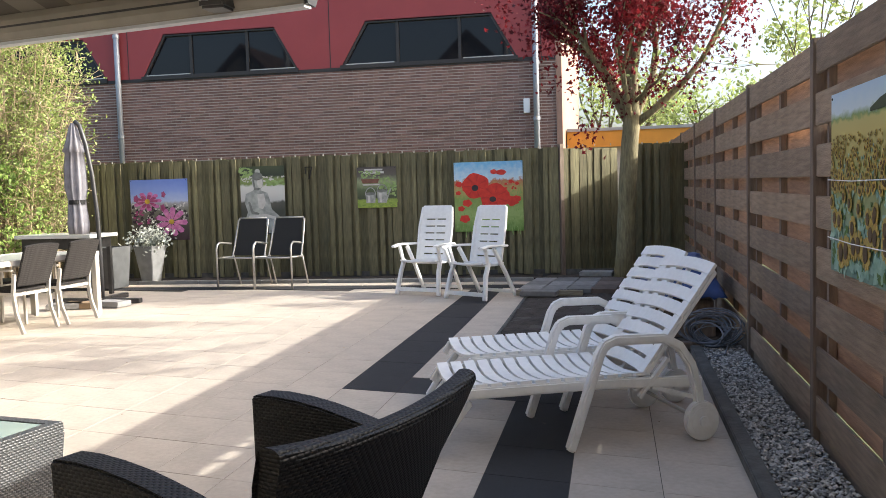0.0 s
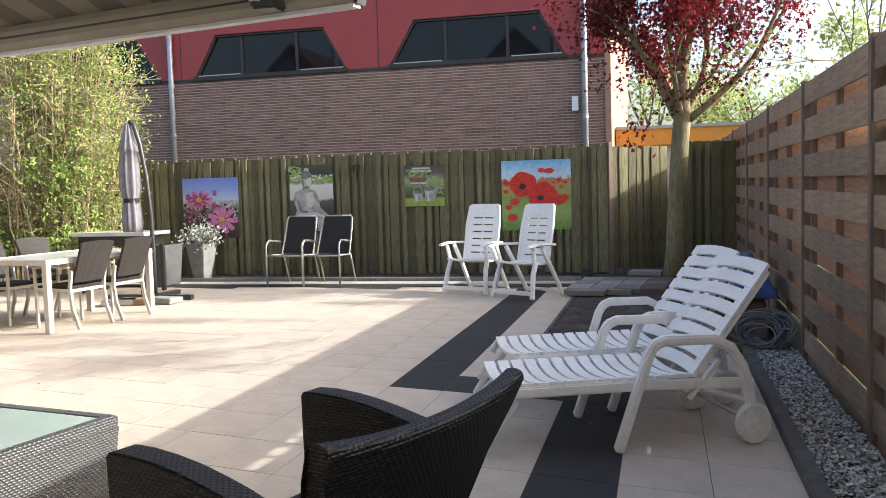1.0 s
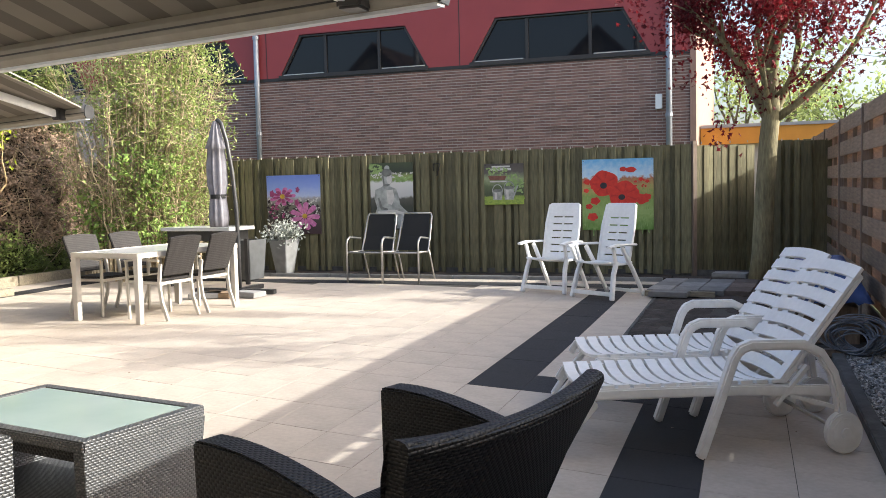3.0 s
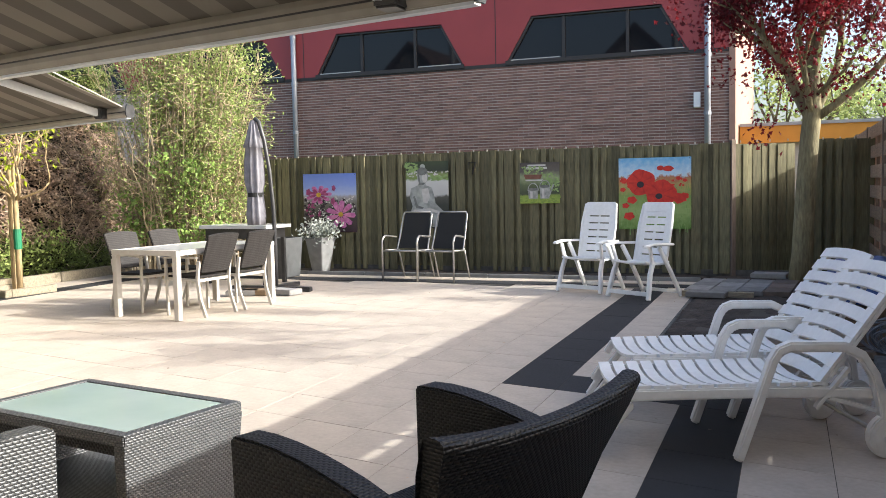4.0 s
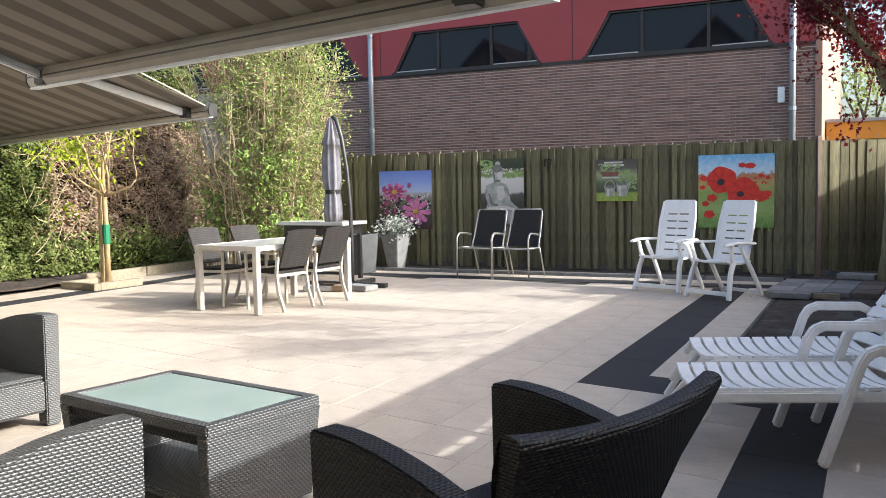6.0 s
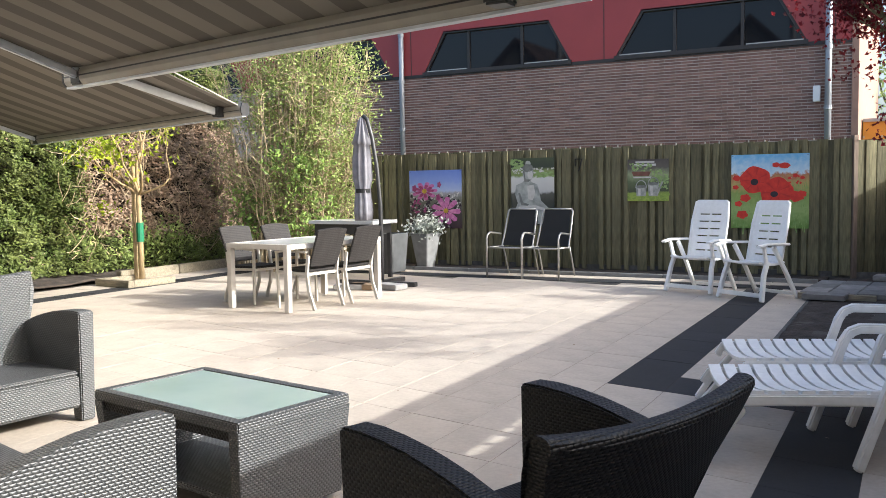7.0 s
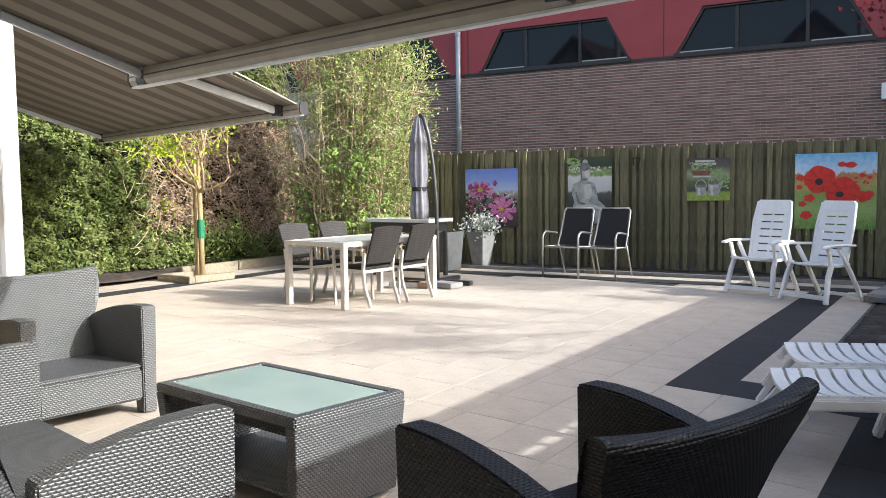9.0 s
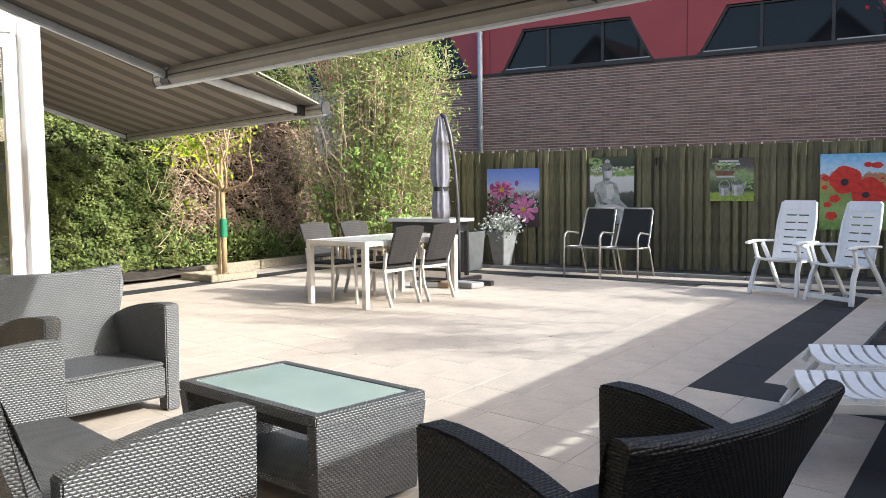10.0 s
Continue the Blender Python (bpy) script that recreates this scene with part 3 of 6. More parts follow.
solid("bed_edging", Shape().box(-0.97, -0.93, 7.1, 12.2, -0.05, 0.012), M_EDGE, "dark edging along the planting bed", "edging", "structure", 0.006)


def soil_patch(name, x0, x1, y0, y1, z, label, amp=0.03, nx=40, ny=60):
    grid = []
    for j in range(ny):
        row = []
        for i in range(nx):
            x, y = x0 + (x1 - x0) * i / (nx - 1), y0 + (y1 - y0) * j / (ny - 1)
            row.append((x, y, z + amp * noise.noise((x * 3, y * 3, 1)) + amp * 0.6 * noise.noise((x * 11, y * 11, 4))))
        grid.append(row)
    return solid(name, Shape().sheet(grid, 0.02), M_SOIL, label, "soil", "structure", smooth=True)


soil_patch("soil_bed", -0.93, 1.06, 7.0, 12.68, 0.0, "dark bare soil of the planting bed")
soil_patch("hedge_bed", -13.5, -10.35, 3.0, 12.68, 0.06, "dry mulched soil under the hedge", 0.05)
soil_patch("fence_bed", -10.35, -0.93, 12.16, 12.69, 0.02, "narrow soil strip before the fence", 0.02, 80, 8)

# pale and dark borders
_b = thing("dark_border", pose(0, 0, 0), "dark slab band framing the patio", "paving", kind="structure")
_m = mesh_of("slab", Shape().box(0, 0.43, 0, 0.34, -0.04, 0.006), M_BLACK, 0.004)
for k in range(19):
    piece("slab", _m, _b, (-9.35 + k * 0.434, 11.30, 0))
_m2 = mesh_of("slab", Shape().box(0, 0.38, 0, 0.46, -0.04, 0.005), M_BLACK, 0.004)
for k in range(11):
    piece("slab", _m2, _b, (-9.72, 6.45 + k * 0.464, 0))
piece("slab", _m2, _b, (-10.11, 6.028, -0.002))
_b = thing("pale_border", pose(0, 0, 0), "pale concrete slab border behind the dark band", "paving", kind="structure")
_m = mesh_of("slab", Shape().box(0, 0.6, 0, 0.32, -0.04, 0.008), M_SLAB, 0.005)
for k in range(15):
    piece("slab", _m, _b, (-10.0 + k * 0.604, 11.66, 0))
_m2 = mesh_of("slab", Shape().box(0, 0.60, 0, 0.60, -0.04, 0.003), M_SLAB, 0.005)
for k in range(14):
    piece("slab", _m2, _b, (-10.33, 3.3 + k * 0.604, 0))
_k = thing("concrete_kerb", pose(0, 0, 0), "low concrete kerb before the fence", "kerb", kind="structure")
_m = mesh_of("kerb_stone", Shape().box(0, 0.99, 0, 0.07, -0.05, 0.055), M_CLAY, 0.006)
for k in range(9):
    piece("kerb_stone", _m, _k, (-10.0 + k, 12.03, 0))
_k = thing("timber_edging", pose(0, 0, 0), "pale timber edging of the hedge bed", "edging", kind="structure")
_m = mesh_of("sleeper", Shape().box(-0.05, 0.05, 0, 1.18, -0.04, 0.15), M_SLEEPER, 0.008)
for k in range(3):
    piece("sleeper", _m, _k, (-10.38, 9.1 + k * 1.2, 0))


def gravel():
    rng = np.random.default_rng(4)
    s = Shape()
    n = 9500
    xs, ys = rng.uniform(0.75, 1.07, n), rng.uniform(1.2, 7.1, n)
    rs = rng.uniform(0.006, 0.0145, n)
    base = np.array([(1, 0, 0), (-1, 0, 0), (0, 1, 0), (0, -1, 0), (0, 0, 1), (0, 0, -1)], float)
    tris = [(0, 2, 4), (2, 1, 4), (1, 3, 4), (3, 0, 4), (2, 0, 5), (1, 2, 5), (3, 1, 5), (0, 3, 5)]
    for x, y, r in zip(xs, ys, rs):
        a = rng.uniform(0, 6.28)
        k = base * r * rng.uniform(0.7, 1.3, (1, 3)) * (1, 1, 0.7)
        c, t = math.cos(a), math.sin(a)
        pts = np.stack([k[:, 0] * c - k[:, 1] * t, k[:, 0] * t + k[:, 1] * c, k[:, 2]], 1) + (x, y, 0.008 + rng.uniform(0, 0.02))
        s.add(pts, tris)
    tagged(part("gravel", s, M_GRAVEL), "grey and white gravel strip along the fence", "gravel", kind="stuff")


gravel()
solid("gravel_base", Shape().box(0.746, 1.07, -2.0, 7.05, -0.05, 0.006), M_SOIL, "soil beneath the gravel", "soil", "structure")


# ---------- awnings ----------
def stripe_mat(period):
    """Woven stripes of two browns, period in metres along the front bar."""
    m = bpy.data.materials.new("striped_canvas")
    m.use_nodes = True
    nd, ln = m.node_tree.nodes, m.node_tree.links
    b = nd["Principled BSDF"]
    b.inputs["Roughness"].default_value = 0.9
    uv = nd.new("ShaderNodeUVMap")
    sep = nd.new("ShaderNodeSeparateXYZ")
    ln.new(uv.outputs[0], sep.inputs[0])
    mul = nd.new("ShaderNodeMath")
    mul.operation = "MULTIPLY"
    mul.inputs[1].default_value = 1 / period
    ln.new(sep.outputs[0], mul.inputs[0])
    fr = nd.new("ShaderNodeMath")
    fr.operation = "FRACT"
    ln.new(mul.outputs[0], fr.inputs[0])
    gt = nd.new("ShaderNodeMath")
    gt.operation = "GREATER_THAN"
    gt.inputs[1].default_value = 0.5
    ln.new(fr.outputs[0], gt.inputs[0])
    mix = nd.new("ShaderNodeMix")
    mix.data_type = "RGBA"
    mix.inputs[6].default_value = lin(0.215, 0.193, 0.162)
    mix.inputs[7].default_value = lin(0.118, 0.103, 0.085)
    ln.new(gt.outputs[0], mix.inputs[0])
    ln.new(mix.outputs[2], b.inputs["Base Color"])
    tr = nd.new("ShaderNodeBsdfTranslucent")
    ln.new(mix.outputs[2], tr.inputs[0])
    ms = nd.new("ShaderNodeMixShader")
    ms.inputs[0].default_value = 0.13
    ln.new(b.outputs[0], ms.inputs[1])
    ln.new(tr.outputs[0], ms.inputs[2])
    ln.new(ms.outputs[0], nd["Material Output"].inputs[0])
    return m


def awning(left, right, depth, rise, label, fold=(0.10, 1.35), period=0.33):
    """Front bar from left to right; the cloth climbs back to the wall along -y."""
    L, R = Vector(left), Vector(right)
    mid = (L + R) / 2
    ob = thing("awning", pose(*mid), label, "awning", "awnings")
    l, r = L - mid, R - mid
    back = Vector((0, -depth, rise))
    grid = []
    for i in range(9):
        u = i / 8
        sag = Vector((0, 0, -0.05 * math.sin(math.pi * u)))
        grid.append([l + (r - l) * v / 12 + back * u + sag + Vector((0, 0, 0.10)) for v in range(13)])
    cloth = Shape().sheet(grid, 0.004)
    ob_c = part("cloth", cloth, stripe_mat(period), ob, "brown and beige striped canvas")
    prof = [(-0.03, 0.0), (0.05, 0.0), (0.075, 0.03), (0.075, 0.10), (0.05, 0.13), (-0.03, 0.13), (-0.05, 0.08), (-0.05, 0.03)]
    s = Shape()
    ext = (r - l).normalized() * 0.06
    for (a, b) in ((l - ext, r + ext),):
        vs = [(a.x, a.y + p, a.z + q) for p, q in prof] + [(b.x, b.y + p, b.z + q) for p, q in prof]
        n = len(prof)
        s.add(vs, [tuple(range(n)), tuple(range(2 * n - 1, n - 1, -1))] + [(i, i + n, (i + 1) % n + n, (i + 1) % n) for i in range(n)])
    fb = part("front_bar", s, M_CREAM, ob, "cream aluminium front profile", bevel=0.006)
    # Dark plates stand in for the shaded hollow of the open bar ends.
    for e, sg in ((l - ext, -1), (r + ext, 1)):
        part("end_cap", Shape().prism([(p * 1.03, q * 1.02) for p, q in prof], -0.006, 0.006,
             Matrix.Translation(e + Vector((sg * 0.006, 0, -0.001))) @ Matrix.Rotation(radians(90), 4, "Z")), M_POLE, fb)
    part("groove", Shape().bar([l - ext * 0.98 + Vector((0, -0.0515, 0.055)), r + ext * 0.98 + Vector((0, -0.0515, 0.055))], 0.006, 0.008), M_POLE, fb)
    part("drip_edge", Shape().bar([l - ext * 0.98 + Vector((0, 0.0, -0.006)), r + ext * 0.98 + Vector((0, 0.0, -0.006))], 0.05, 0.012), M_ALU, fb)
    part("roller", Shape().tube([l + back + Vector((0, 0, 0.1)), r + back + Vector((0, 0, 0.1))], 0.05, 12), M_CREAM, ob)
    part("wall_bracket_rail", Shape().bar([l + back + Vector((0, -0.05, 0.12)), r + back + Vector((0, -0.05, 0.12))], 0.10, 0.18), M_CREAM, ob)
    for (c, sg, fo) in ((l, 1, fold[0]), (r, -1, fold[1])):
        front = c + Vector((sg * (0.28 if fo > 0.5 else 0.10), -0.02, 0.05))
        elbow = c + back * 0.52 + Vector((sg * fo, 0, 0.0))
        wall = c + back * 0.97 + Vector((sg * (0.06 if fo > 0.5 else 0.10), 0, 0.02 if fo > 0.5 else -0.02))
        if fo < 0.5:
            elbow = front.lerp(wall, 0.5)
        arm = part("folding_arm", Shape().bar([front, elbow], 0.05 if fo > 0.5 else 0.035, 0.075 if fo > 0.5 else 0.05).bar([elbow, wall], 0.05 if fo > 0.5 else 0.035, 0.08 if fo > 0.5 else 0.05), M_ALU, ob, "pale folding arm", bevel=0.008)
        part("arm_joint", Shape().box(-0.05, 0.05, -0.06, 0.05, -0.05, 0.06, Matrix.Translation(front)), M_POLE, arm, "dark joint", bevel=0.01)
        part("edge_strip", Shape().bar([c + Vector((-sg * 0.005, 0, 0.10)), c + back + Vector((-sg * 0.005, 0, 0.10))], 0.01, 0.012), M_CREAM, ob)
    return ob


awning((-4.64, 3.757, 2.012), (-1.035, 2.965, 2.015), 3.2, 0.864, "open striped awning with cream front bar, over the terrace seats", (0.08, 1.08), 0.268)
awning((-10.81, 8.12, 2.02), (-6.205, 7.11, 2.11), 3.5, 0.98, "open striped awning with cream front bar, over the wing", (0.10, 0.75), 0.37)


# ---------- garden furniture ----------
def white_chair(m, label):
    """High-backed folding resin chair; faces -y, front feet at y = 0."""
    ob = thing("garden_chair", m, label, "chair", "white garden chairs")
    W = 0.29
    tilt = Matrix.Translation((0, 0.40, 0.42)) @ Matrix.Rotation(radians(-13), 4, "X")
    H = 0.705
    b = part("backrest", Shape().box(-0.014, 0.014, -0.0055, 0.0095, 0, H, tilt), M_WHITE, ob, "centre rib", bevel=0.004)
    for k in range(8):
        z0, z1 = k * H / 7.6, k * H / 7.6 + 0.076
        wd = 0.232 if k < 5 else 0.232 - 0.012 * (k - 4)
        part("back_slat", Shape().box(-wd, wd, -0.008, 0.012, z0, z1, tilt), M_WHITE, b, bevel=0.004)
    for s in (-1, 1):
        part("stile", Shape().bar([tilt @ Vector((s * 0.225, 0, -0.03)), tilt @ Vector((s * 0.23, -0.004, 0.45)), tilt @ Vector((s * 0.205, 0, H + 0.01))], 0.035, 0.03, up=(1, 0, 0)), M_WHITE, b, bevel=0.006)
    for q in (-1, 1):
        xa, xb = sorted((q * 0.140, q * 0.222))
        part("side_panel", Shape().box(xa, xb, -0.006, 0.010, 0.0, H - 0.06, tilt), M_WHITE, b)
    part("top_rail", Shape().box(-0.205, 0.205, -0.012, 0.016, H - 0.10, H + 0.03, tilt), M_WHITE, b, bevel=0.01)
    grid = [[(x * 0.245, 0.02 + y * 0.42, 0.435 - 0.04 * math.sin(y * 2.6) + 0.012 * x * x) for x in (-1, -0.5, 0, 0.5, 1)] for y in (0, 0.15, 0.35, 0.6, 0.85, 1.0)]
    part("seat", Shape().sheet(grid, 0.025), M_WHITE, ob, bevel=0.004)
    for s in (-1, 1):
        part("front_leg", Shape().bar([(s * 0.295, 0.0, 0.0), (s * 0.265, 0.07, 0.30), (s * 0.255, 0.14, 0.45)], 0.042, 0.055, up=(0, 1, 0)), M_WHITE, ob, bevel=0.007)
        part("rear_leg", Shape().bar([(s * 0.27, 0.62, 0.0), (s * 0.265, 0.42, 0.33), (s * 0.262, 0.22, 0.62)], 0.036, 0.052, up=(0, 1, 0)), M_WHITE, ob, bevel=0.007)
        part("arm_post", Shape().bar([(s * 0.258, 0.12, 0.42), (s * 0.27, 0.06, 0.62)], 0.03, 0.05, up=(0, 1, 0)), M_WHITE, ob, bevel=0.007)
        part("armrest", Shape().bar([(s * 0.295, -0.06, 0.625), (s * 0.285, 0.10, 0.65), (s * 0.27, 0.47, 0.635)], 0.065, 0.028), M_WHITE, ob, bevel=0.01)
    part("front_stretcher", Shape().bar([(-0.29, 0.012, 0.07), (0.29, 0.012, 0.07)], 0.025, 0.05), M_WHITE, ob, bevel=0.005)
    part("rear_stretcher", Shape().bar([(-0.27, 0.60, 0.05), (0.27, 0.60, 0.05)], 0.025, 0.04), M_WHITE, ob, bevel=0.005)
    return ob


def yaw_of(a, b):
    return math.degrees(math.atan2(b[1] - a[1], b[0] - a[0]))


def between(a, b):
    return (a[0] + b[0]) / 2, (a[1] + b[1]) / 2


for a, b in (((-2.67, 10.864), (-2.088, 10.66)), ((-1.983, 10.491), (-1.425, 10.147))):
    cx, cy = between(a, b)
    white_chair(pose(cx + 0.05, cy - 0.2, 0.006, 0, 0, yaw_of(a, b)) @ Matrix.Diagonal((1.04, 1, 0.97, 1)), "white resin folding garden chair with slotted high back")


def black_chair(m):
    """Stacking chair with black sling on a pale metal tube frame; faces -y."""
    ob = thing("sling_chair", m, "black sling stacking chair with pale metal tube frame", "chair", "black garden chairs")
    W = 0.255
    for s in (-1, 1):
        part("side_frame", Shape().tube([(s * 0.28, 0.0, 0.0), (s * 0.28, 0.0, 0.56), (s * 0.28, 0.03, 0.615), (s * 0.278, 0.09, 0.645), (s * 0.272, 0.25, 0.63), (s * 0.265, 0.40, 0.61)], 0.014, 10), M_CHROME, ob, "bent metal front leg and arm", smooth=True)
        part("rear_leg", Shape().tube([(s * 0.25, 0.62, 0.0), (s * 0.25, 0.50, 0.30), (s * 0.25, 0.43, 0.45)], 0.012, 8), M_CHROME, ob, smooth=True)
        part("back_tube", Shape().tube([(s * 0.25, 0.05, 0.435), (s * 0.25, 0.40, 0.42), (s * 0.245, 0.49, 0.62), (s * 0.235, 0.60, 0.93), (s * 0.21, 0.61, 0.965)], 0.013, 10), M_CHROME, ob, smooth=True)
    part("top_tube", Shape().tube([(-0.215, 0.61, 0.965), (0.215, 0.61, 0.965)], 0.013, 8), M_CHROME, ob, smooth=True)
    part("front_rail", Shape().tube([(-0.28, 0.03, 0.43), (0.28, 0.03, 0.43)], 0.012, 8), M_CHROME, ob, smooth=True)
    grid = [[(x * 0.24, y, z) for x in (-1, 0, 1)] for y, z in ((0.05, 0.44), (0.2, 0.425), (0.37, 0.42))]
    part("seat_sling", Shape().sheet(grid, 0.006), M_SLING, ob, "black mesh seat")
    grid = [[(x * (0.235 - 0.015 * k), y, z) for x in (-1, 0, 1)] for k, (y, z) in enumerate(((0.42, 0.44), (0.50, 0.64), (0.605, 0.955)))]
    part("back_sling", Shape().sheet(grid, 0.006), M_SLING, ob, "black mesh back")
    return ob


_c = black_chair(pose(-5.09, 11.33, 0.008, 0, 0, -4))
copy_thing(_c, pose(-4.53, 11.31, 0.008, 0, 0, -4))


def sun_lounger(m, label):
    """White slatted resin lounger; head at +x, its axis along x, width along y; feet on z = 0."""
    ob = thing("sun_lounger", m, label, "lounger", "white sun loungers")
    W = 0.30
    zs = 0.335
    n = 13
    for s in (-1, 1):
        part("side_rail", Shape().bar([(-0.89, s * W, zs - 0.07), (-0.86, s * W, zs - 0.014), (0.0, s * W, zs - 0.014), (0.30, s * W, zs - 0.024), (0.62, s * W, zs - 0.04)], 0.035, 0.055), M_WHITE, ob, bevel=0.008)
    for k in range(n):
        x = -0.86 + k * 0.088
        grid = [[(x + dx - 0.018 * (1 - v * v), v * (W + 0.005), zs + 0.022 - 0.032 * (1 - v * v)) for v in (-1, -0.6, -0.2, 0.2, 0.6, 1)] for dx in (0, 0.034, 0.068)]
        part("seat_slat", Shape().sheet(grid, 0.016), M_WHITE, ob, smooth=False)
    ang = radians(49)
    bx = 0.24
    bk = None
    for k in range(8):
        d = 0.02 + k * 0.094
        grid = []
        for dd in (0, 0.036, 0.071):
            q = d + dd
            grid.append([(bx + q * math.cos(ang) + 0.012 * (1 - v * v), v * (W - 0.01), zs + q * math.sin(ang) + 0.016 * (1 - v * v)) for v in (-1, -0.6, -0.2, 0.2, 0.6, 1)])
        part("back_slat", Shape().sheet(grid, 0.018), M_WHITE, ob)
    for s in (-1, 1):
        part("back_rail", Shape().bar([(bx - 0.03, s * (W - 0.04), zs - 0.07), (bx + 0.01 + 0.74 * math.cos(ang), s * (W - 0.04), zs - 0.03 + 0.74 * math.sin(ang))], 0.03, 0.045, up=(0, 1, 0)), M_WHITE, ob, bevel=0.006)
        rim = [[(bx + q * math.cos(ang) + 0.012 * (1 - v * v) + 0.002, s * v * (W - 0.01), zs + q * math.sin(ang) + 0.016 * (1 - v * v) - 0.003) for v in (0.72, 0.84, 0.96)] for q in (0.03, 0.25, 0.5, 0.745)]
        part("side_rim", Shape().sheet(rim, 0.012), M_WHITE, ob)
        part("centre_web", Shape().bar([(bx + 0.055, s * 0.10, zs - 0.055), (bx + 0.055 + 0.76 * math.cos(ang), s * 0.10, zs - 0.055 + 0.76 * math.sin(ang))], 0.02, 0.03, up=(0, 1, 0)), M_WHITE, ob)
        arm = part("arm_frame", Shape().bar([(-0.235, s * 0.345, 0.0), (-0.115, s * 0.345, 0.30), (-0.045, s * 0.345, 0.48), (-0.01, s * 0.345, 0.53), (0.05, s * 0.345, 0.55), (0.35, s * 0.345, 0.545), (0.45, s * 0.345, 0.50), (0.525, s * 0.345, 0.40), (0.565, s * 0.345, 0.27), (0.585, s * 0.345, 0.15)], 0.05, 0.06, up=(0, 1, 0)), M_WHITE_GRUBBY, ob, "worn white bent arm and leg", bevel=0.010)
        part("front_foot", Shape().bar([(-0.80, s * 0.27, zs - 0.06), (-0.95, s * 0.27, 0.12), (-1.04, s * 0.27, 0.0)], 0.035, 0.05, up=(0, 1, 0)), M_WHITE_GRUBBY, ob, bevel=0.007)
        part("brace", Shape().bar([(0.22, s * 0.30, zs - 0.10), (0.40, s * 0.31, 0.43)], 0.02, 0.03, up=(0, 1, 0)).bar([(0.30, s * 0.30, zs - 0.05), (0.56, s * 0.32, 0.22)], 0.02, 0.03, up=(0, 1, 0)), M_WHITE_GRUBBY, ob)
        wheel = part("wheel", Shape().disc((0.585, s * 0.355, 0.104), 0.104, 28, "y", 0.05), M_WHITE_GRUBBY, ob, "scuffed white wheel", bevel=0.008)
        part("hub", Shape().disc((0.585, s * 0.385, 0.104), 0.028, 16, "y", 0.02).disc((0.585, s * 0.381, 0.104), 0.074, 24, "y", 0.006), M_WHITE_GRUBBY, wheel)
    part("axle", Shape().tube([(0.585, -0.33, 0.104), (0.585, 0.33, 0.104)], 0.012, 8), M_CHROME, ob)
    return ob


_sc = Matrix.Diagonal((0.87, 1, 1, 1))
LOUNGE_1 = pose(-0.09, 4.67, 0.004, 0, 0, 22.5) @ _sc
sun_lounger(LOUNGE_1, "white slatted sun lounger with raised back and wheels")
sun_lounger(pose(-0.17, 5.47, 0.004, 0, 0, 22.5) @ _sc, "white slatted sun lounger beside a matching one, back raised")


# ---------- wicker lounge set ----------
def arm_outline(d):
    """Side view of an arm as y, z: upright front, a top that arches down to the back, feet cut out of the lower edge."""
    f = -d / 2
    top = [(0.0, 0.636), (0.012, 0.645), (0.10, 0.648), (0.20, 0.642), (0.30, 0.629), (0.38, 0.613), (0.47, 0.592), (0.55, 0.567), (0.62, 0.54)]
    return [(f + y, z) for y, z in top] + [(f + 0.62, 0.0), (f + 0.53, 0.0), (f + 0.52, 0.085), (f + 0.11, 0.085), (f + 0.10, 0.0), (f + 0.008, 0.0)]


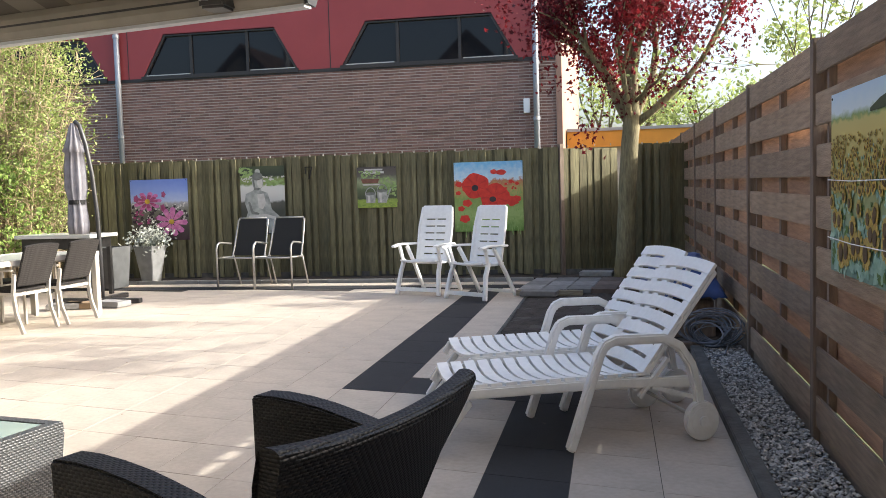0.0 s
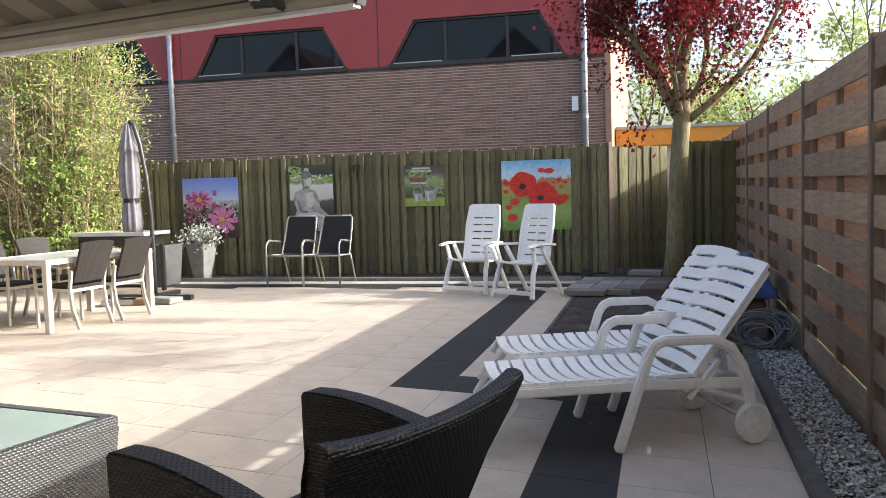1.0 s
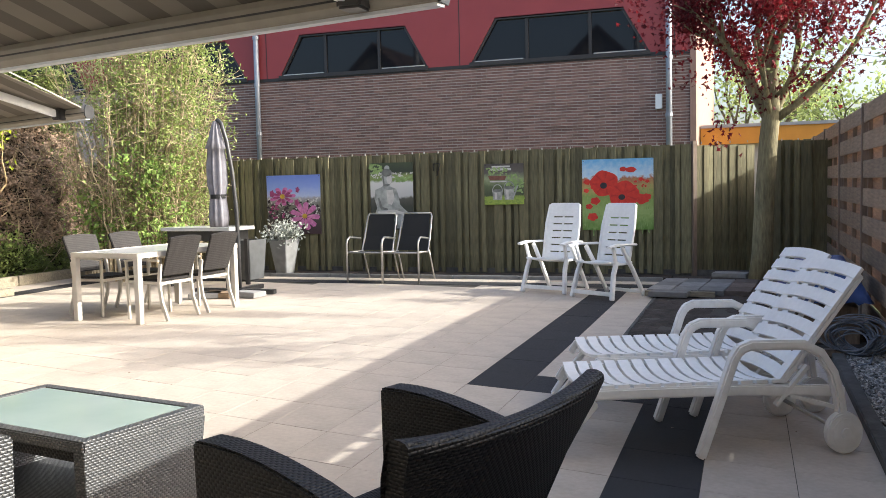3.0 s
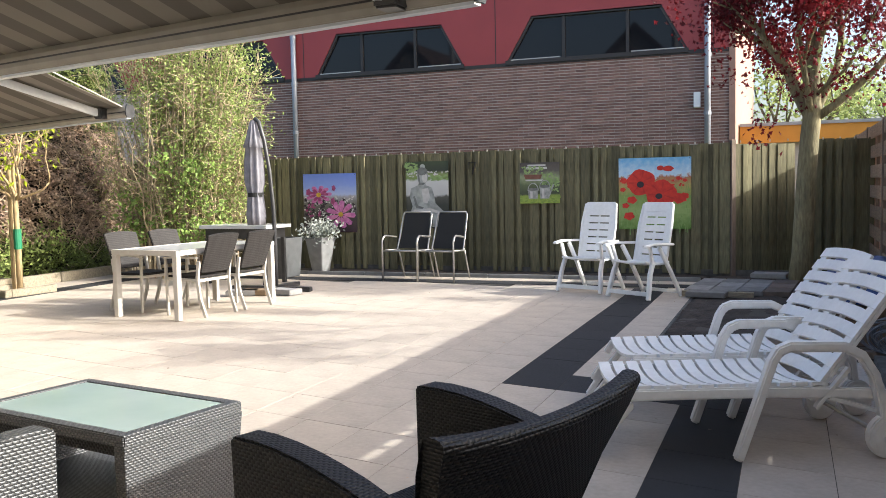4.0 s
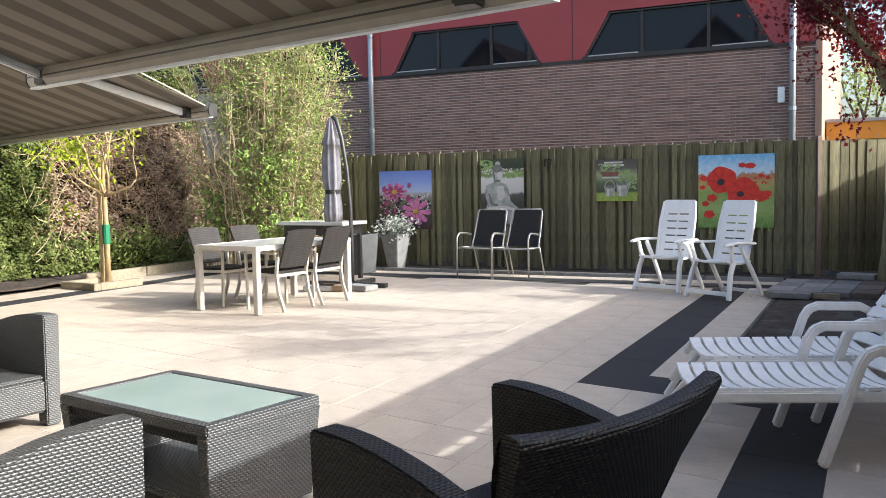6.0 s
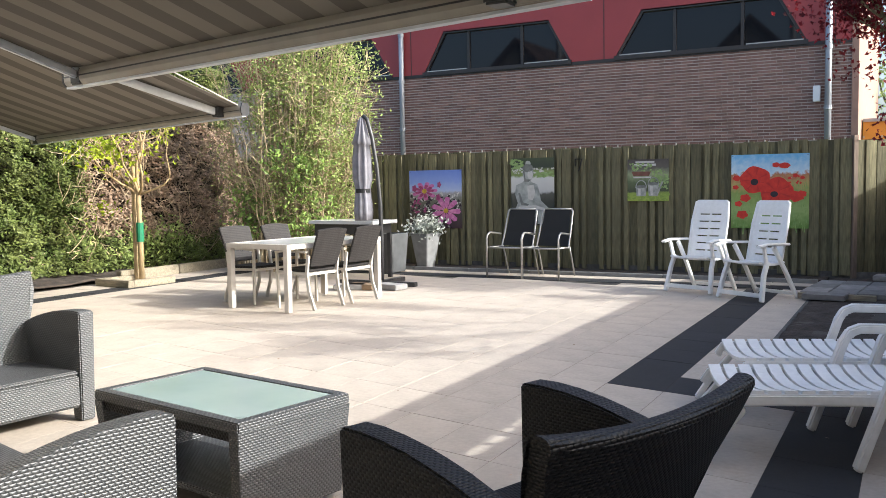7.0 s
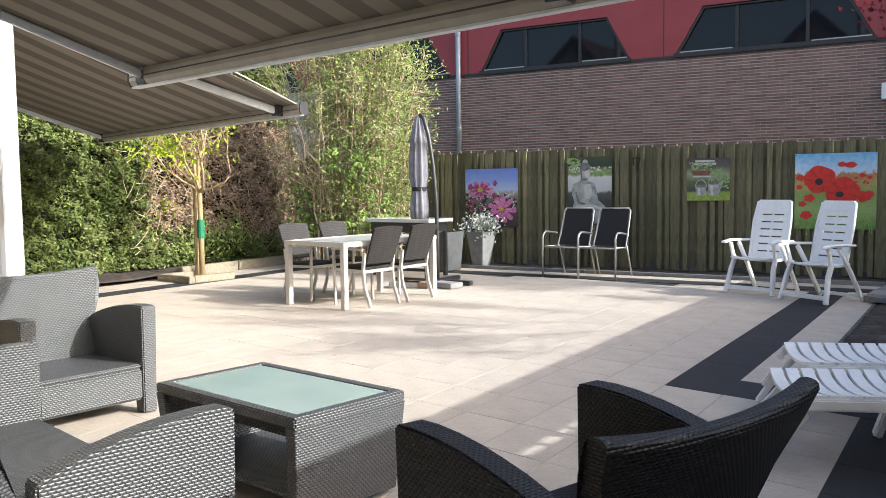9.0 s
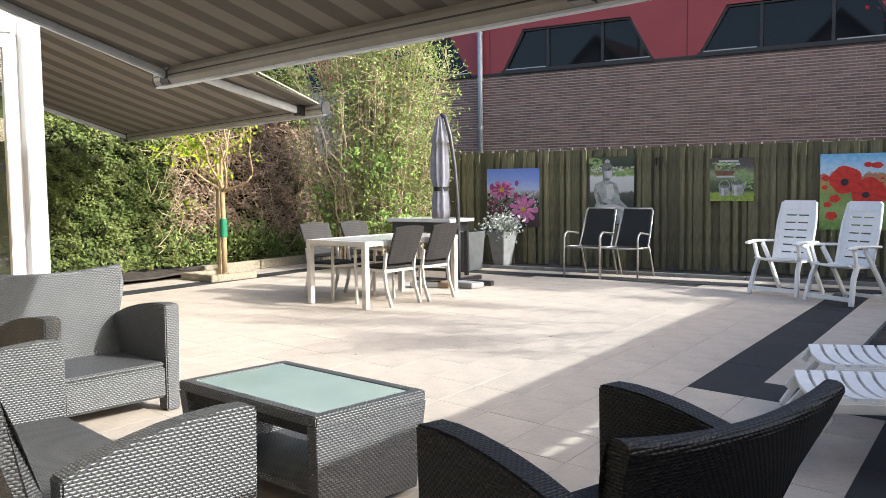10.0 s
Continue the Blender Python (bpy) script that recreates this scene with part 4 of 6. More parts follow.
def wicker_seat(m, w, label, name, material, woven, d=0.78, hb=0.79, lean=0.20, group="wicker lounge set"):
    """Woven seat facing -y: two arched arms that run down into the feet, a leaning bowed back, and a woven seat."""
    ob = thing(name, m, label, "sofa" if w > 1.2 else "armchair", group)
    t = 0.085
    for s in (-1, 1):
        o = arm_outline(d)
        n = len(o)
        sh = Shape()
        xa, xb = sorted((s * w / 2, s * (w / 2 - t)))
        flare = [0.012 * max(0.0, z - 0.3) / 0.35 for y, z in o]
        left = [(xa - (q if s < 0 else 0), y, z) for (y, z), q in zip(o, flare)]
        right = [(xb + (q if s > 0 else 0), y, z) for (y, z), q in zip(o, flare)]
        sh.add(left + right, [tuple(range(n)), tuple(range(2 * n - 1, n - 1, -1))] + [(i, i + n, (i + 1) % n + n, (i + 1) % n) for i in range(n)])
        part("arm", sh, material, ob, "woven arm arching down to the back", bevel=0.012)
    part("seat_base", Shape().box(-w / 2 + t, w / 2 - t, -d / 2 + 0.012, d / 2 - 0.16, 0.085, 0.27), material, ob, "woven seat front", bevel=0.012)
    sh, cols, n = Shape(), 24, 0
    vs = []
    for i in range(cols + 1):
        v = -1 + 2 * i / cols
        front, back = [], []
        for k in range(10):
            u = k / 9
            z = 0.10 + (hb - 0.13) * u
            half = w / 2 - t + 0.005 + (t + 0.022) * min(1.0, max(0.0, (z - 0.44) / 0.25))
            y = d / 2 - 0.24 + lean * u ** 1.1 + 0.045 * (1 - v * v) * u
            lift = 0.028 * v * v * u * u
            front.append((v * half, y - 0.036, z + lift))
            back.append((v * half, y + 0.036, z + lift))
        cx, cy, cz = front[-1][0], front[-1][1] + 0.036, front[-1][2]
        cap = [(cx, cy - 0.036 * math.cos(q), cz + 0.030 * math.sin(q) ** 0.6) for q in (0.35, 0.8, 1.3, 1.84, 2.34, 2.79)]
        ring = front + cap + back[::-1]
        n = len(ring)
        vs += ring
    fs = [(i * n + k, i * n + (k + 1) % n, (i + 1) * n + (k + 1) % n, (i + 1) * n + k) for i in range(cols) for k in range(n)]
    sh.add(vs, fs + [tuple(range(n)), tuple(range(cols * n + n - 1, cols * n - 1, -1))])
    part("backrest", sh, material, ob, "woven bowed back")
    part("seat", Shape().box(-w / 2 + t + 0.006, w / 2 - t - 0.006, -d / 2 + 0.016, d / 2 - 0.17, 0.272, 0.30), woven, ob, "flat woven seat", bevel=0.010)
    return ob


wicker_seat(pose(-0.908, 2.267, 0.005, 0, 0, -109.4), 0.86, "woven wicker armchair in shade-darkened colour, turned towards the coffee table", "wicker_armchair", M_WICK_SHADED, M_WICK_SHADED, hb=0.752, lean=0.255)
wicker_seat(pose(-4.642, 3.098, 0.005, 0, 0, 82), 0.80, "woven wicker armchair in sun-greyed colour, half in sun", "wicker_armchair", M_WICK_SUNLIT, M_WICK_PAD, hb=0.82)
wicker_seat(pose(-2.948, 1.734, 0.005, 0, 0, 166), 1.775, "long woven wicker sofa in sun-greyed colour, with plain woven seat", "wicker_sofa", M_WICK_SUNLIT, M_WICK_PAD, lean=0.26)


def coffee_table(m):
    ob = thing("coffee_table", m, "wicker coffee table in sun-greyed colour, with frosted green glass top", "coffee table", "wicker lounge set")
    L, D, H = 0.507, 0.305, 0.452
    ring = Shape()
    r = 0.055
    loops = [[(a * (L - e), b * (D - e), z) for a, b in ((-1, -1), (1, -1), (1, 1), (-1, 1))] for e, z in ((0, H), (r, H), (r, H - 0.045), (0, H - 0.045))]
    ring.add(sum(loops, []), [(4 * i + k, 4 * i + (k + 1) % 4, 4 * ((i + 1) % 4) + (k + 1) % 4, 4 * ((i + 1) % 4) + k) for i in range(4) for k in range(4)])
    part("rim", ring, M_WICK_SUNLIT, ob, "woven rim", bevel=0.006)
    part("glass_top", Shape().box(-L + r, L - r, -D + r, D - r, H - 0.018, H - 0.004), M_FROST, ob, "frosted pale green glass")
    for s in (-1, 1):
        a = Shape()
        x0, x1 = s * L, s * (L - 0.06)
        b0 = s * (L - 0.035)
        b1 = s * (L - 0.09)
        vs = [(b0, -D + 0.03, 0.02), (b0, D - 0.03, 0.02), (b1, D - 0.03, 0.02), (b1, -D + 0.03, 0.02), (x0, -D, H - 0.045), (x0, D, H - 0.045), (x1, D, H - 0.045), (x1, -D, H - 0.045)]
        a.add(vs, [(0, 1, 2, 3), (7, 6, 5, 4), (0, 4, 5, 1), (1, 5, 6, 2), (2, 6, 7, 3), (3, 7, 4, 0)])
        part("end_panel", a, M_WICK_SUNLIT, ob, "woven end panel", bevel=0.002)
    part("shelf", Shape().box(-L + 0.09, L - 0.09, -D + 0.04, D - 0.04, 0.10, 0.13), M_WICK_SUNLIT, ob, "woven lower shelf", bevel=0.005)
    # apron uses the shade-dark copy, so the gap under the rim reads dark
    part("apron", Shape().box(-L + 0.06, L - 0.06, -D + 0.012, -D + 0.05, H - 0.085, H - 0.046).box(-L + 0.06, L - 0.06, D - 0.05, D - 0.012, H - 0.085, H - 0.046), M_WICK_SHADED, ob)
    return ob


coffee_table(pose(-2.646, 2.807, 0.005, 0, 0, -10.0))


# ---------- dining set ----------
def dining_table(m):
    ob = thing("dining_table", m, "white metal dining table with pale glass top", "table")
    L, D, H = 0.80, 0.475, 0.735
    part("tabletop", Shape().box(-D + 0.05, D - 0.05, -L + 0.05, L - 0.05, H - 0.02, H - 0.004), M_TABLE_GLASS, ob, "pale glass inlay")
    part("frame", Shape().box(-D, D, -L, -L + 0.05, H - 0.055, H).box(-D, D, L - 0.05, L, H - 0.055, H).box(-D, -D + 0.05, -L + 0.05, L - 0.05, H - 0.055, H).box(D - 0.05, D, -L + 0.05, L - 0.05, H - 0.055, H), M_FRAME, ob, "white frame", bevel=0.004)
    for sx in (-1, 1):
        for sy in (-1, 1):
            part("leg", Shape().box(sx * (D - 0.035) - 0.032, sx * (D - 0.035) + 0.032, sy * (L - 0.035) - 0.032, sy * (L - 0.035) + 0.032, 0, H - 0.055), M_FRAME, ob, bevel=0.004)
    return ob


DT = pose(-6.20, 8.18, 0.005, 0, 0, -6.5)
dining_table(DT)


def dining_chair(m):
    """Woven seat and back on a pale metal frame; faces -y."""
    ob = thing("dining_chair", m, "grey woven dining chair with pale metal frame and arms", "chair", "chairs round the dining table")
    for s in (-1, 1):
        part("front_leg", Shape().bar([(s * 0.25, -0.22, 0.0), (s * 0.25, -0.23, 0.40), (s * 0.25, -0.235, 0.62)], 0.026, 0.026, up=(0, 1, 0)), M_FRAME, ob)
        part("rear_leg", Shape().bar([(s * 0.235, 0.31, 0.0), (s * 0.238, 0.235, 0.20), (s * 0.24, 0.21, 0.40), (s * 0.24, 0.24, 0.60)], 0.024, 0.036, up=(0, 1, 0)), M_FRAME, ob)
        part("armrest", Shape().bar([(s * 0.255, -0.25, 0.63), (s * 0.262, -0.05, 0.645), (s * 0.245, 0.23, 0.635)], 0.045, 0.022), M_FRAME, ob, bevel=0.006)
        part("side_rail", Shape().bar([(s * 0.24, -0.23, 0.405), (s * 0.24, 0.21, 0.395)], 0.024, 0.03), M_FRAME, ob)
    part("front_rail", Shape().bar([(-0.25, -0.225, 0.40), (0.25, -0.225, 0.40)], 0.024, 0.03), M_FRAME, ob)
    part("rear_rail", Shape().bar([(-0.24, 0.205, 0.39), (0.24, 0.205, 0.39)], 0.024, 0.03), M_FRAME, ob)
    part("seat", Shape().box(-0.228, 0.228, -0.23, 0.20, 0.41, 0.44), M_WICK_CHAIR, ob, "woven seat", bevel=0.008)
    grid = []
    for k in range(6):
        u = k / 5
        grid.append([(v * (0.215 + 0.02 * u), 0.215 + 0.155 * u - 0.035 * v * v * 0.6 + 0.035, 0.475 + 0.42 * u - 0.018 * v * v * u) for v in (-1, -0.5, 0, 0.5, 1)])
    part("backrest", Shape().sheet(grid, 0.03), M_WICK_CHAIR, ob, "woven curved back", bevel=0.006)
    return ob


_d = dining_chair(pose(-5.98, 7.905, 0.005, 0, 0, -97))
copy_thing(_d, pose(-5.90, 8.505, 0.005, 0, 0, -95))
copy_thing(_d, pose(-6.84, 8.045, 0.005, 0, 0, 82))
copy_thing(_d, pose(-6.70, 8.645, 0.005, 0, 0, 84))


# ---------- parasol, planters ----------
def parasol(m):
    ob = thing("parasol", m, "folded grey cantilever parasol on a curved pole", "parasol")
    rng = random.Random(2)
    rings = []
    prof = [(0.88, 0.13), (1.0, 0.145), (1.12, 0.135), (1.26, 0.12), (1.30, 0.115), (1.45, 0.15), (1.7, 0.145), (1.9, 0.12), (1.91, 0.15), (2.05, 0.10), (2.2, 0.06), (2.27, 0.03)]
    n = 32
    sh = Shape()
    vs = []
    for z, r in prof:
        for k in range(n):
            a = 2 * math.pi * k / n
            rr = 0.78 * r * (1 + 0.22 * math.sin(8 * a + 0.6 * z) + 0.08 * math.sin(5 * a))
            vs.append((rr * math.cos(a) - 0.02, rr * math.sin(a), z))
    fs = [(i * n + k, i * n + (k + 1) % n, (i + 1) * n + (k + 1) % n, (i + 1) * n + k) for i in range(len(prof) - 1) for k in range(n)]
    fs += [tuple(range(n - 1, -1, -1)), tuple(range((len(prof) - 1) * n, len(prof) * n))]
    sh.add(vs, fs)
    can = part("canopy", sh, M_PARASOL, ob, "folded grey canvas", smooth=True)
    part("strap", Shape().tube([(-0.02, 0, 1.255), (-0.02, 0, 1.31)], 0.108, 24), M_SLING, can, "dark strap")
    part("pole", Shape().tube([(0.22, 0.05, 0.0), (0.225, 0.05, 0.6), (0.215, 0.05, 1.1), (0.18, 0.04, 1.6), (0.12, 0.03, 2.0), (0.06, 0.01, 2.24), (0.0, 0, 2.29)], 0.028, 12), M_POLE, ob, "curved grey pole", smooth=True)
    part("base_cross", Shape().box(-0.45, 0.75, 0.0, 0.09, 0.0, 0.06).box(0.17, 0.26, -0.5, 0.6, 0.005, 0.065), M_POLE, ob, bevel=0.006)
    return ob


parasol(pose(-6.5, 9.9, 0.008))
for k, (x, y, r) in enumerate(((-6.3, 9.5, 5), (-5.95, 9.62, -12), (-6.45, 9.42, 25))):
    solid("paving_weight", Shape().box(-0.2, 0.2, -0.12, 0.12, 0.0, 0.07), M_WOODBLOCK if k == 0 else M_PAVER, "small block weighing the parasol foot" if k else "pale brown block weighing the parasol foot", "block", bevel=0.008, m=pose(x, y, 0.008 if k != 2 else 0.008, 0, 0, r), group="parasol weights")


def side_table(m):
    ob = thing("side_table", m, "grey side table with pale glass top", "table")
    part("tabletop", Shape().box(-0.6, 0.6, -0.3, 0.3, 0.80, 0.85), M_TABLE_GLASS, ob, "pale green-grey top", bevel=0.006)
    part("apron", Shape().box(-0.52, 0.52, -0.25, 0.25, 0.66, 0.798), M_POLE, ob)
    for sx in (-1, 1):
        for sy in (-1, 1):
            part("leg", Shape().box(sx * 0.5 - 0.025, sx * 0.5 + 0.025, sy * 0.23 - 0.025, sy * 0.23 + 0.025, 0, 0.66), M_POLE, ob)
    return ob


side_table(pose(-7.28, 10.75, 0.005, 0, 0, -4))


def tapered_pot(name, m, wt, wb, h, label, material):
    ob = thing(name, m, label, "planter")
    s = Shape()
    t = 0.03
    ins = h - 0.06
    a, b = wt / 2, wb / 2
    vs = [(-b, -b, 0), (b, -b, 0), (b, b, 0), (-b, b, 0), (-a, -a, h), (a, -a, h), (a, a, h), (-a, a, h)]
    c = a - t
    vs += [(-c, -c, h), (c, -c, h), (c, c, h), (-c, c, h), (-c, -c, ins), (c, -c, ins), (c, c, ins), (-c, c, ins)]
    fs = [(3, 2, 1, 0)]
    for i in range(4):
        j = (i + 1) % 4
        fs += [(i, j, j + 4, i + 4), (i + 4, j + 4, j + 8, i + 8), (i + 8, j + 8, j + 12, i + 12)]
    s.add(vs, fs)
    part("pot", s, material, ob, "tapered grey pot", bevel=0.008)
    part("soil", Shape().box(-c, c, -c, c, ins - 0.02, ins + 0.004), M_SOIL, ob)
    return ob


_p = tapered_pot("planter", pose(-6.86, 12.2, 0.02, 0, 0, -10), 0.345, 0.20, 0.56, "tapered grey planter with silvery-leaved plant", M_CLAY)
_rg = np.random.default_rng(11)
_st = Shape()
for k in range(42):
    a, r = _rg.uniform(0, 6.28), _rg.uniform(0.08, 0.30)
    z = 0.56 + _rg.uniform(0.08, 0.38) * (1 - r)
    p0 = (0.05 * math.cos(a), 0.05 * math.sin(a), 0.5)
    _st.tube([p0, (r * 0.6 * math.cos(a), r * 0.6 * math.sin(a), z - 0.02), (r * math.cos(a), r * math.sin(a), z)], 0.005, 5)
part("stem", _st, M_LEAF_SILVER, _p)
_c3 = _rg.normal(size=(900, 3)) * (0.13, 0.13, 0.085) + (0, 0, 0.66)
part("foliage", leaves_into(Shape(), _c3, 0.06, _rg), M_LEAF_SILVER, _p, "silvery grey foliage")
tapered_pot("planter", pose(-7.12, 11.50, 0.02, 0, 0, -6), 0.44, 0.36, 0.60, "empty dark grey planter beside the parasol", M_DARKPOT)


# ---------- posters ----------
def picture_mat(name, bands, scale=14, mixk=0.5):
    """A printed panel: colours from top to bottom, broken up by noise."""
    m = bpy.data.materials.new(name)
    m.use_nodes = True
    nd, ln = m.node_tree.nodes, m.node_tree.links
    b = nd["Principled BSDF"]
    b.inputs["Roughness"].default_value = 0.55
    tc = nd.new("ShaderNodeTexCoord")
    sep = nd.new("ShaderNodeSeparateXYZ")
    ln.new(tc.outputs["Generated"], sep.inputs[0])
    nz = nd.new("ShaderNodeTexNoise")
    nz.inputs["Scale"].default_value = scale
    nz.inputs["Detail"].default_value = 6
    ln.new(tc.outputs["Generated"], nz.inputs["Vector"])
    ad = nd.new("ShaderNodeMath")
    ad.operation = "MULTIPLY_ADD"
    ln.new(nz.outputs[0], ad.inputs[0])
    ad.inputs[1].default_value = mixk
    sub = nd.new("ShaderNodeMath")
    sub.operation = "SUBTRACT"
    ln.new(sep.outputs[2], sub.inputs[0])
    sub.inputs[1].default_value = mixk / 2
    ln.new(sub.outputs[0], ad.inputs[2])
    rp = nd.new("ShaderNodeValToRGB")
    el = rp.color_ramp.elements
    while len(el) < len(bands):
        el.new(0.5)
    for e, (p, c) in zip(el, bands):
        e.position, e.color = p, lin(*c)
    ln.new(ad.outputs[0], rp.inputs[0])
    ln.new(rp.outputs[0], b.inputs["Base Color"])
    return m


def ink(name, c, c2=None):
    return mat(name, c, c2 or tuple(v * 0.6 for v in c), 0.55, 16)


INK_RED, INK_DARK = ink("red_ink", (0.66, 0.035, 0.02), (0.52, 0.02, 0.014)), ink("dark_ink", (0.03, 0.02, 0.03))
INK_PINK, INK_YEL = ink("pink_ink", (0.60, 0.22, 0.46), (0.42, 0.09, 0.28)), ink("yellow_ink", (0.62, 0.40, 0.05))
INK_GREY, INK_LIGHT = ink("grey_ink", (0.42, 0.43, 0.40), (0.20, 0.21, 0.20)), ink("light_ink", (0.62, 0.63, 0.60))
INK_GREEN, INK_BROWN = ink("green_ink", (0.10, 0.20, 0.04)), ink("brown_ink", (0.14, 0.08, 0.03), (0.07, 0.04, 0.015))
INK_STONE = mat("stone_ink", (0.44, 0.46, 0.44), (0.20, 0.215, 0.205), 0.55, 9)
INK_TEAL = ink("teal_ink", (0.36, 0.52, 0.44), (0.16, 0.30, 0.22))
INK_LEAF2 = ink("grass_ink", (0.13, 0.27, 0.06), (0.30, 0.42, 0.14))
INK_WHITE, INK_TERRA = ink("white_ink", (0.66, 0.64, 0.62)), ink("terracotta_ink", (0.22, 0.09, 0.06))


def blob(shape, cx, cz, rx, rz, y, n=18, wob=0.0, seed=0):
    r = random.Random(seed)
    ph = r.uniform(0, 6)
    pts = [(cx + rx * math.cos(t) * (1 + wob * math.sin(5 * t + ph)), cz + rz * math.sin(t) * (1 + wob * math.sin(5 * t + ph))) for t in (2 * math.pi * i / n for i in range(n))]
    return shape.prism(pts, y - 0.0012, y)


def flower(shape, cx, cz, r, y, petals=9, seed=0, squash=1.0):
    rr = random.Random(seed)
    for k in range(petals):
        a = 2 * math.pi * k / petals + rr.uniform(-0.1, 0.1)
        c, s = math.cos(a), math.sin(a)
        pts = []
        for u, v in ((0.12, 0.0), (0.5, 0.16), (0.9, 0.17), (1.0, 0.0), (0.9, -0.17), (0.5, -0.16)):
            pts.append((cx + r * (u * c - v * s), cz + squash * r * (u * s + v * c)))
        shape.prism(pts, y - 0.0012 - 0.0004 * (k % 3), y)
    return shape


def poster(m, w, h, material, label):
    """Hangs in the local x, z plane, top left at the origin, seen from -y."""
    ob = thing("poster", m, label, "poster", "garden posters")
    part("sheet", Shape().box(0, w, 0.0, 0.008, -h, 0), material, ob, "printed panel")
    for x in (0.02, w - 0.02):
        part("screw", Shape().disc((x, -0.001, -0.02), 0.006, 8, "y", 0.004), M_DARKFRAME, ob)
    return ob


PY = FY - 0.022
M_P1 = picture_mat("poppy_field_print", [(0.0, (0.12, 0.24, 0.04)), (0.25, (0.30, 0.42, 0.14)), (0.45, (0.22, 0.32, 0.08)), (0.60, (0.42, 0.34, 0.12)), (0.71, (0.42, 0.16, 0.08)), (0.76, (0.52, 0.68, 0.80)), (1.0, (0.16, 0.44, 0.72))], 16, 0.34)
_o = poster(pose(-2.205, PY, 1.695, 0, 0, 0), 1.015, 1.02, M_P1, "poster of red poppies in a field under blue sky")
_s = Shape()
for i, (x, z, r) in enumerate(((0.32, -0.35, 0.185), (0.60, -0.52, 0.20))):
    blob(_s, x, z, r * 1.08, r, -0.003 - 0.002 * i, 22, 0.05, i)
blob(_s, 0.59, -0.15, 0.05, 0.035, -0.003, 12, 0.1, 3), blob(_s, 0.70, -0.16, 0.075, 0.04, -0.003, 12, 0.1, 4)
for i, (x, z, r) in enumerate(((0.85, -0.58, 0.10), (0.925, -0.55, 0.06), (0.19, -0.60, 0.07), (0.10, -0.68, 0.05), (0.15, -0.83, 0.075), (0.07, -0.32, 0.05), (0.84, -0.30, 0.035), (0.93, -0.33, 0.03), (0.06, -0.45, 0.04))):
    blob(_s, x, z, r, r * 0.75, -0.002 - 0.0002 * i, 14, 0.14, 5 + i)
part("printed_petals", _s, INK_RED, _o, "red poppies")
INK_BLOOD = ink("blood_ink", (0.54, 0.022, 0.016), (0.44, 0.016, 0.012))
_s = Shape()
for cx, cz, r, y in ((0.32, -0.35, 0.185, -0.0048), (0.60, -0.52, 0.20, -0.0068)):
    for k in range(7):
        a = 0.5 + k * 0.9
        _s.prism([(cx + r * 0.25 * math.cos(a), cz + r * 0.25 * math.sin(a)), (cx + r * 0.92 * math.cos(a - 0.10), cz + r * 0.85 * math.sin(a - 0.10)), (cx + r * 0.96 * math.cos(a + 0.08), cz + r * 0.88 * math.sin(a + 0.08))], y - 0.0006, y)
part("printed_folds", _s, INK_BLOOD, _o)
_r = random.Random(15)
_s, _s2 = Shape(), Shape()
for i in range(130):
    x, z = _r.uniform(0.02, 0.99), -0.32 - 0.66 * _r.random()
    h = _r.uniform(0.05, 0.16)
    _s.prism([(x - 0.005, z - h), (x + 0.005, z - h), (x + _r.uniform(-0.02, 0.02), z)], -0.0014 - 0.000003 * i, -0.0005)
for i in range(26):
    x, z = _r.uniform(0.02, 0.98), _r.uniform(-0.46, -0.27)
    blob(_s2, x, z, 0.012 + 0.014 * _r.random(), 0.010 + 0.008 * _r.random(), -0.0019 - 0.00001 * i, 8, 0.2, i)
tagged(part("printed_stems", _s, INK_LEAF2, _o), kind="stuff")
tagged(part("printed_petals", _s2, INK_RED, _o), kind="stuff")
part("printed_heart", blob(Shape(), 0.31, -0.38, 0.05, 0.045, -0.0075), INK_DARK, _o)
part("printed_heart", blob(Shape(), 0.57, -0.55, 0.05, 0.04, -0.0075), INK_DARK, _o)

INK_SHADE, INK_PALE = ink("shade_ink", (0.19, 0.20, 0.19), (0.12, 0.125, 0.12)), ink("pale_ink", (0.58, 0.57, 0.55), (0.46, 0.45, 0.43))
INK_LEAF, INK_MOSS = ink("leaf_ink", (0.30, 0.42, 0.16), (0.16, 0.26, 0.08)), ink("moss_ink", (0.26, 0.36, 0.06), (0.18, 0.27, 0.05))
INK_NIGHT, INK_ROSE = ink("night_ink", (0.035, 0.02, 0.035), (0.02, 0.014, 0.02)), ink("rose_ink", (0.36, 0.07, 0.20), (0.22, 0.03, 0.11))
INK_SKY = ink("sky_ink", (0.46, 0.58, 0.70), (0.38, 0.52, 0.66))


def specks(n, x0, x1, z0, z1, r0, r1, y, seed, grow_down=False):
    """Many small uneven dabs of printed colour."""
    rr, sh = random.Random(seed), Shape()
    for i in range(n):
        u = rr.random()
        r = r0 + (r1 - r0) * (u if grow_down else rr.random())
        blob(sh, rr.uniform(x0, x1), z1 + (z0 - z1) * u, r, r * rr.uniform(0.6, 1.0), y - 0.000005 * i, 8, 0.35, seed + i)
    return sh


def prints(ob, name, shape, material, label=""):
    return tagged(part(name, shape, material, ob, label), kind="stuff")


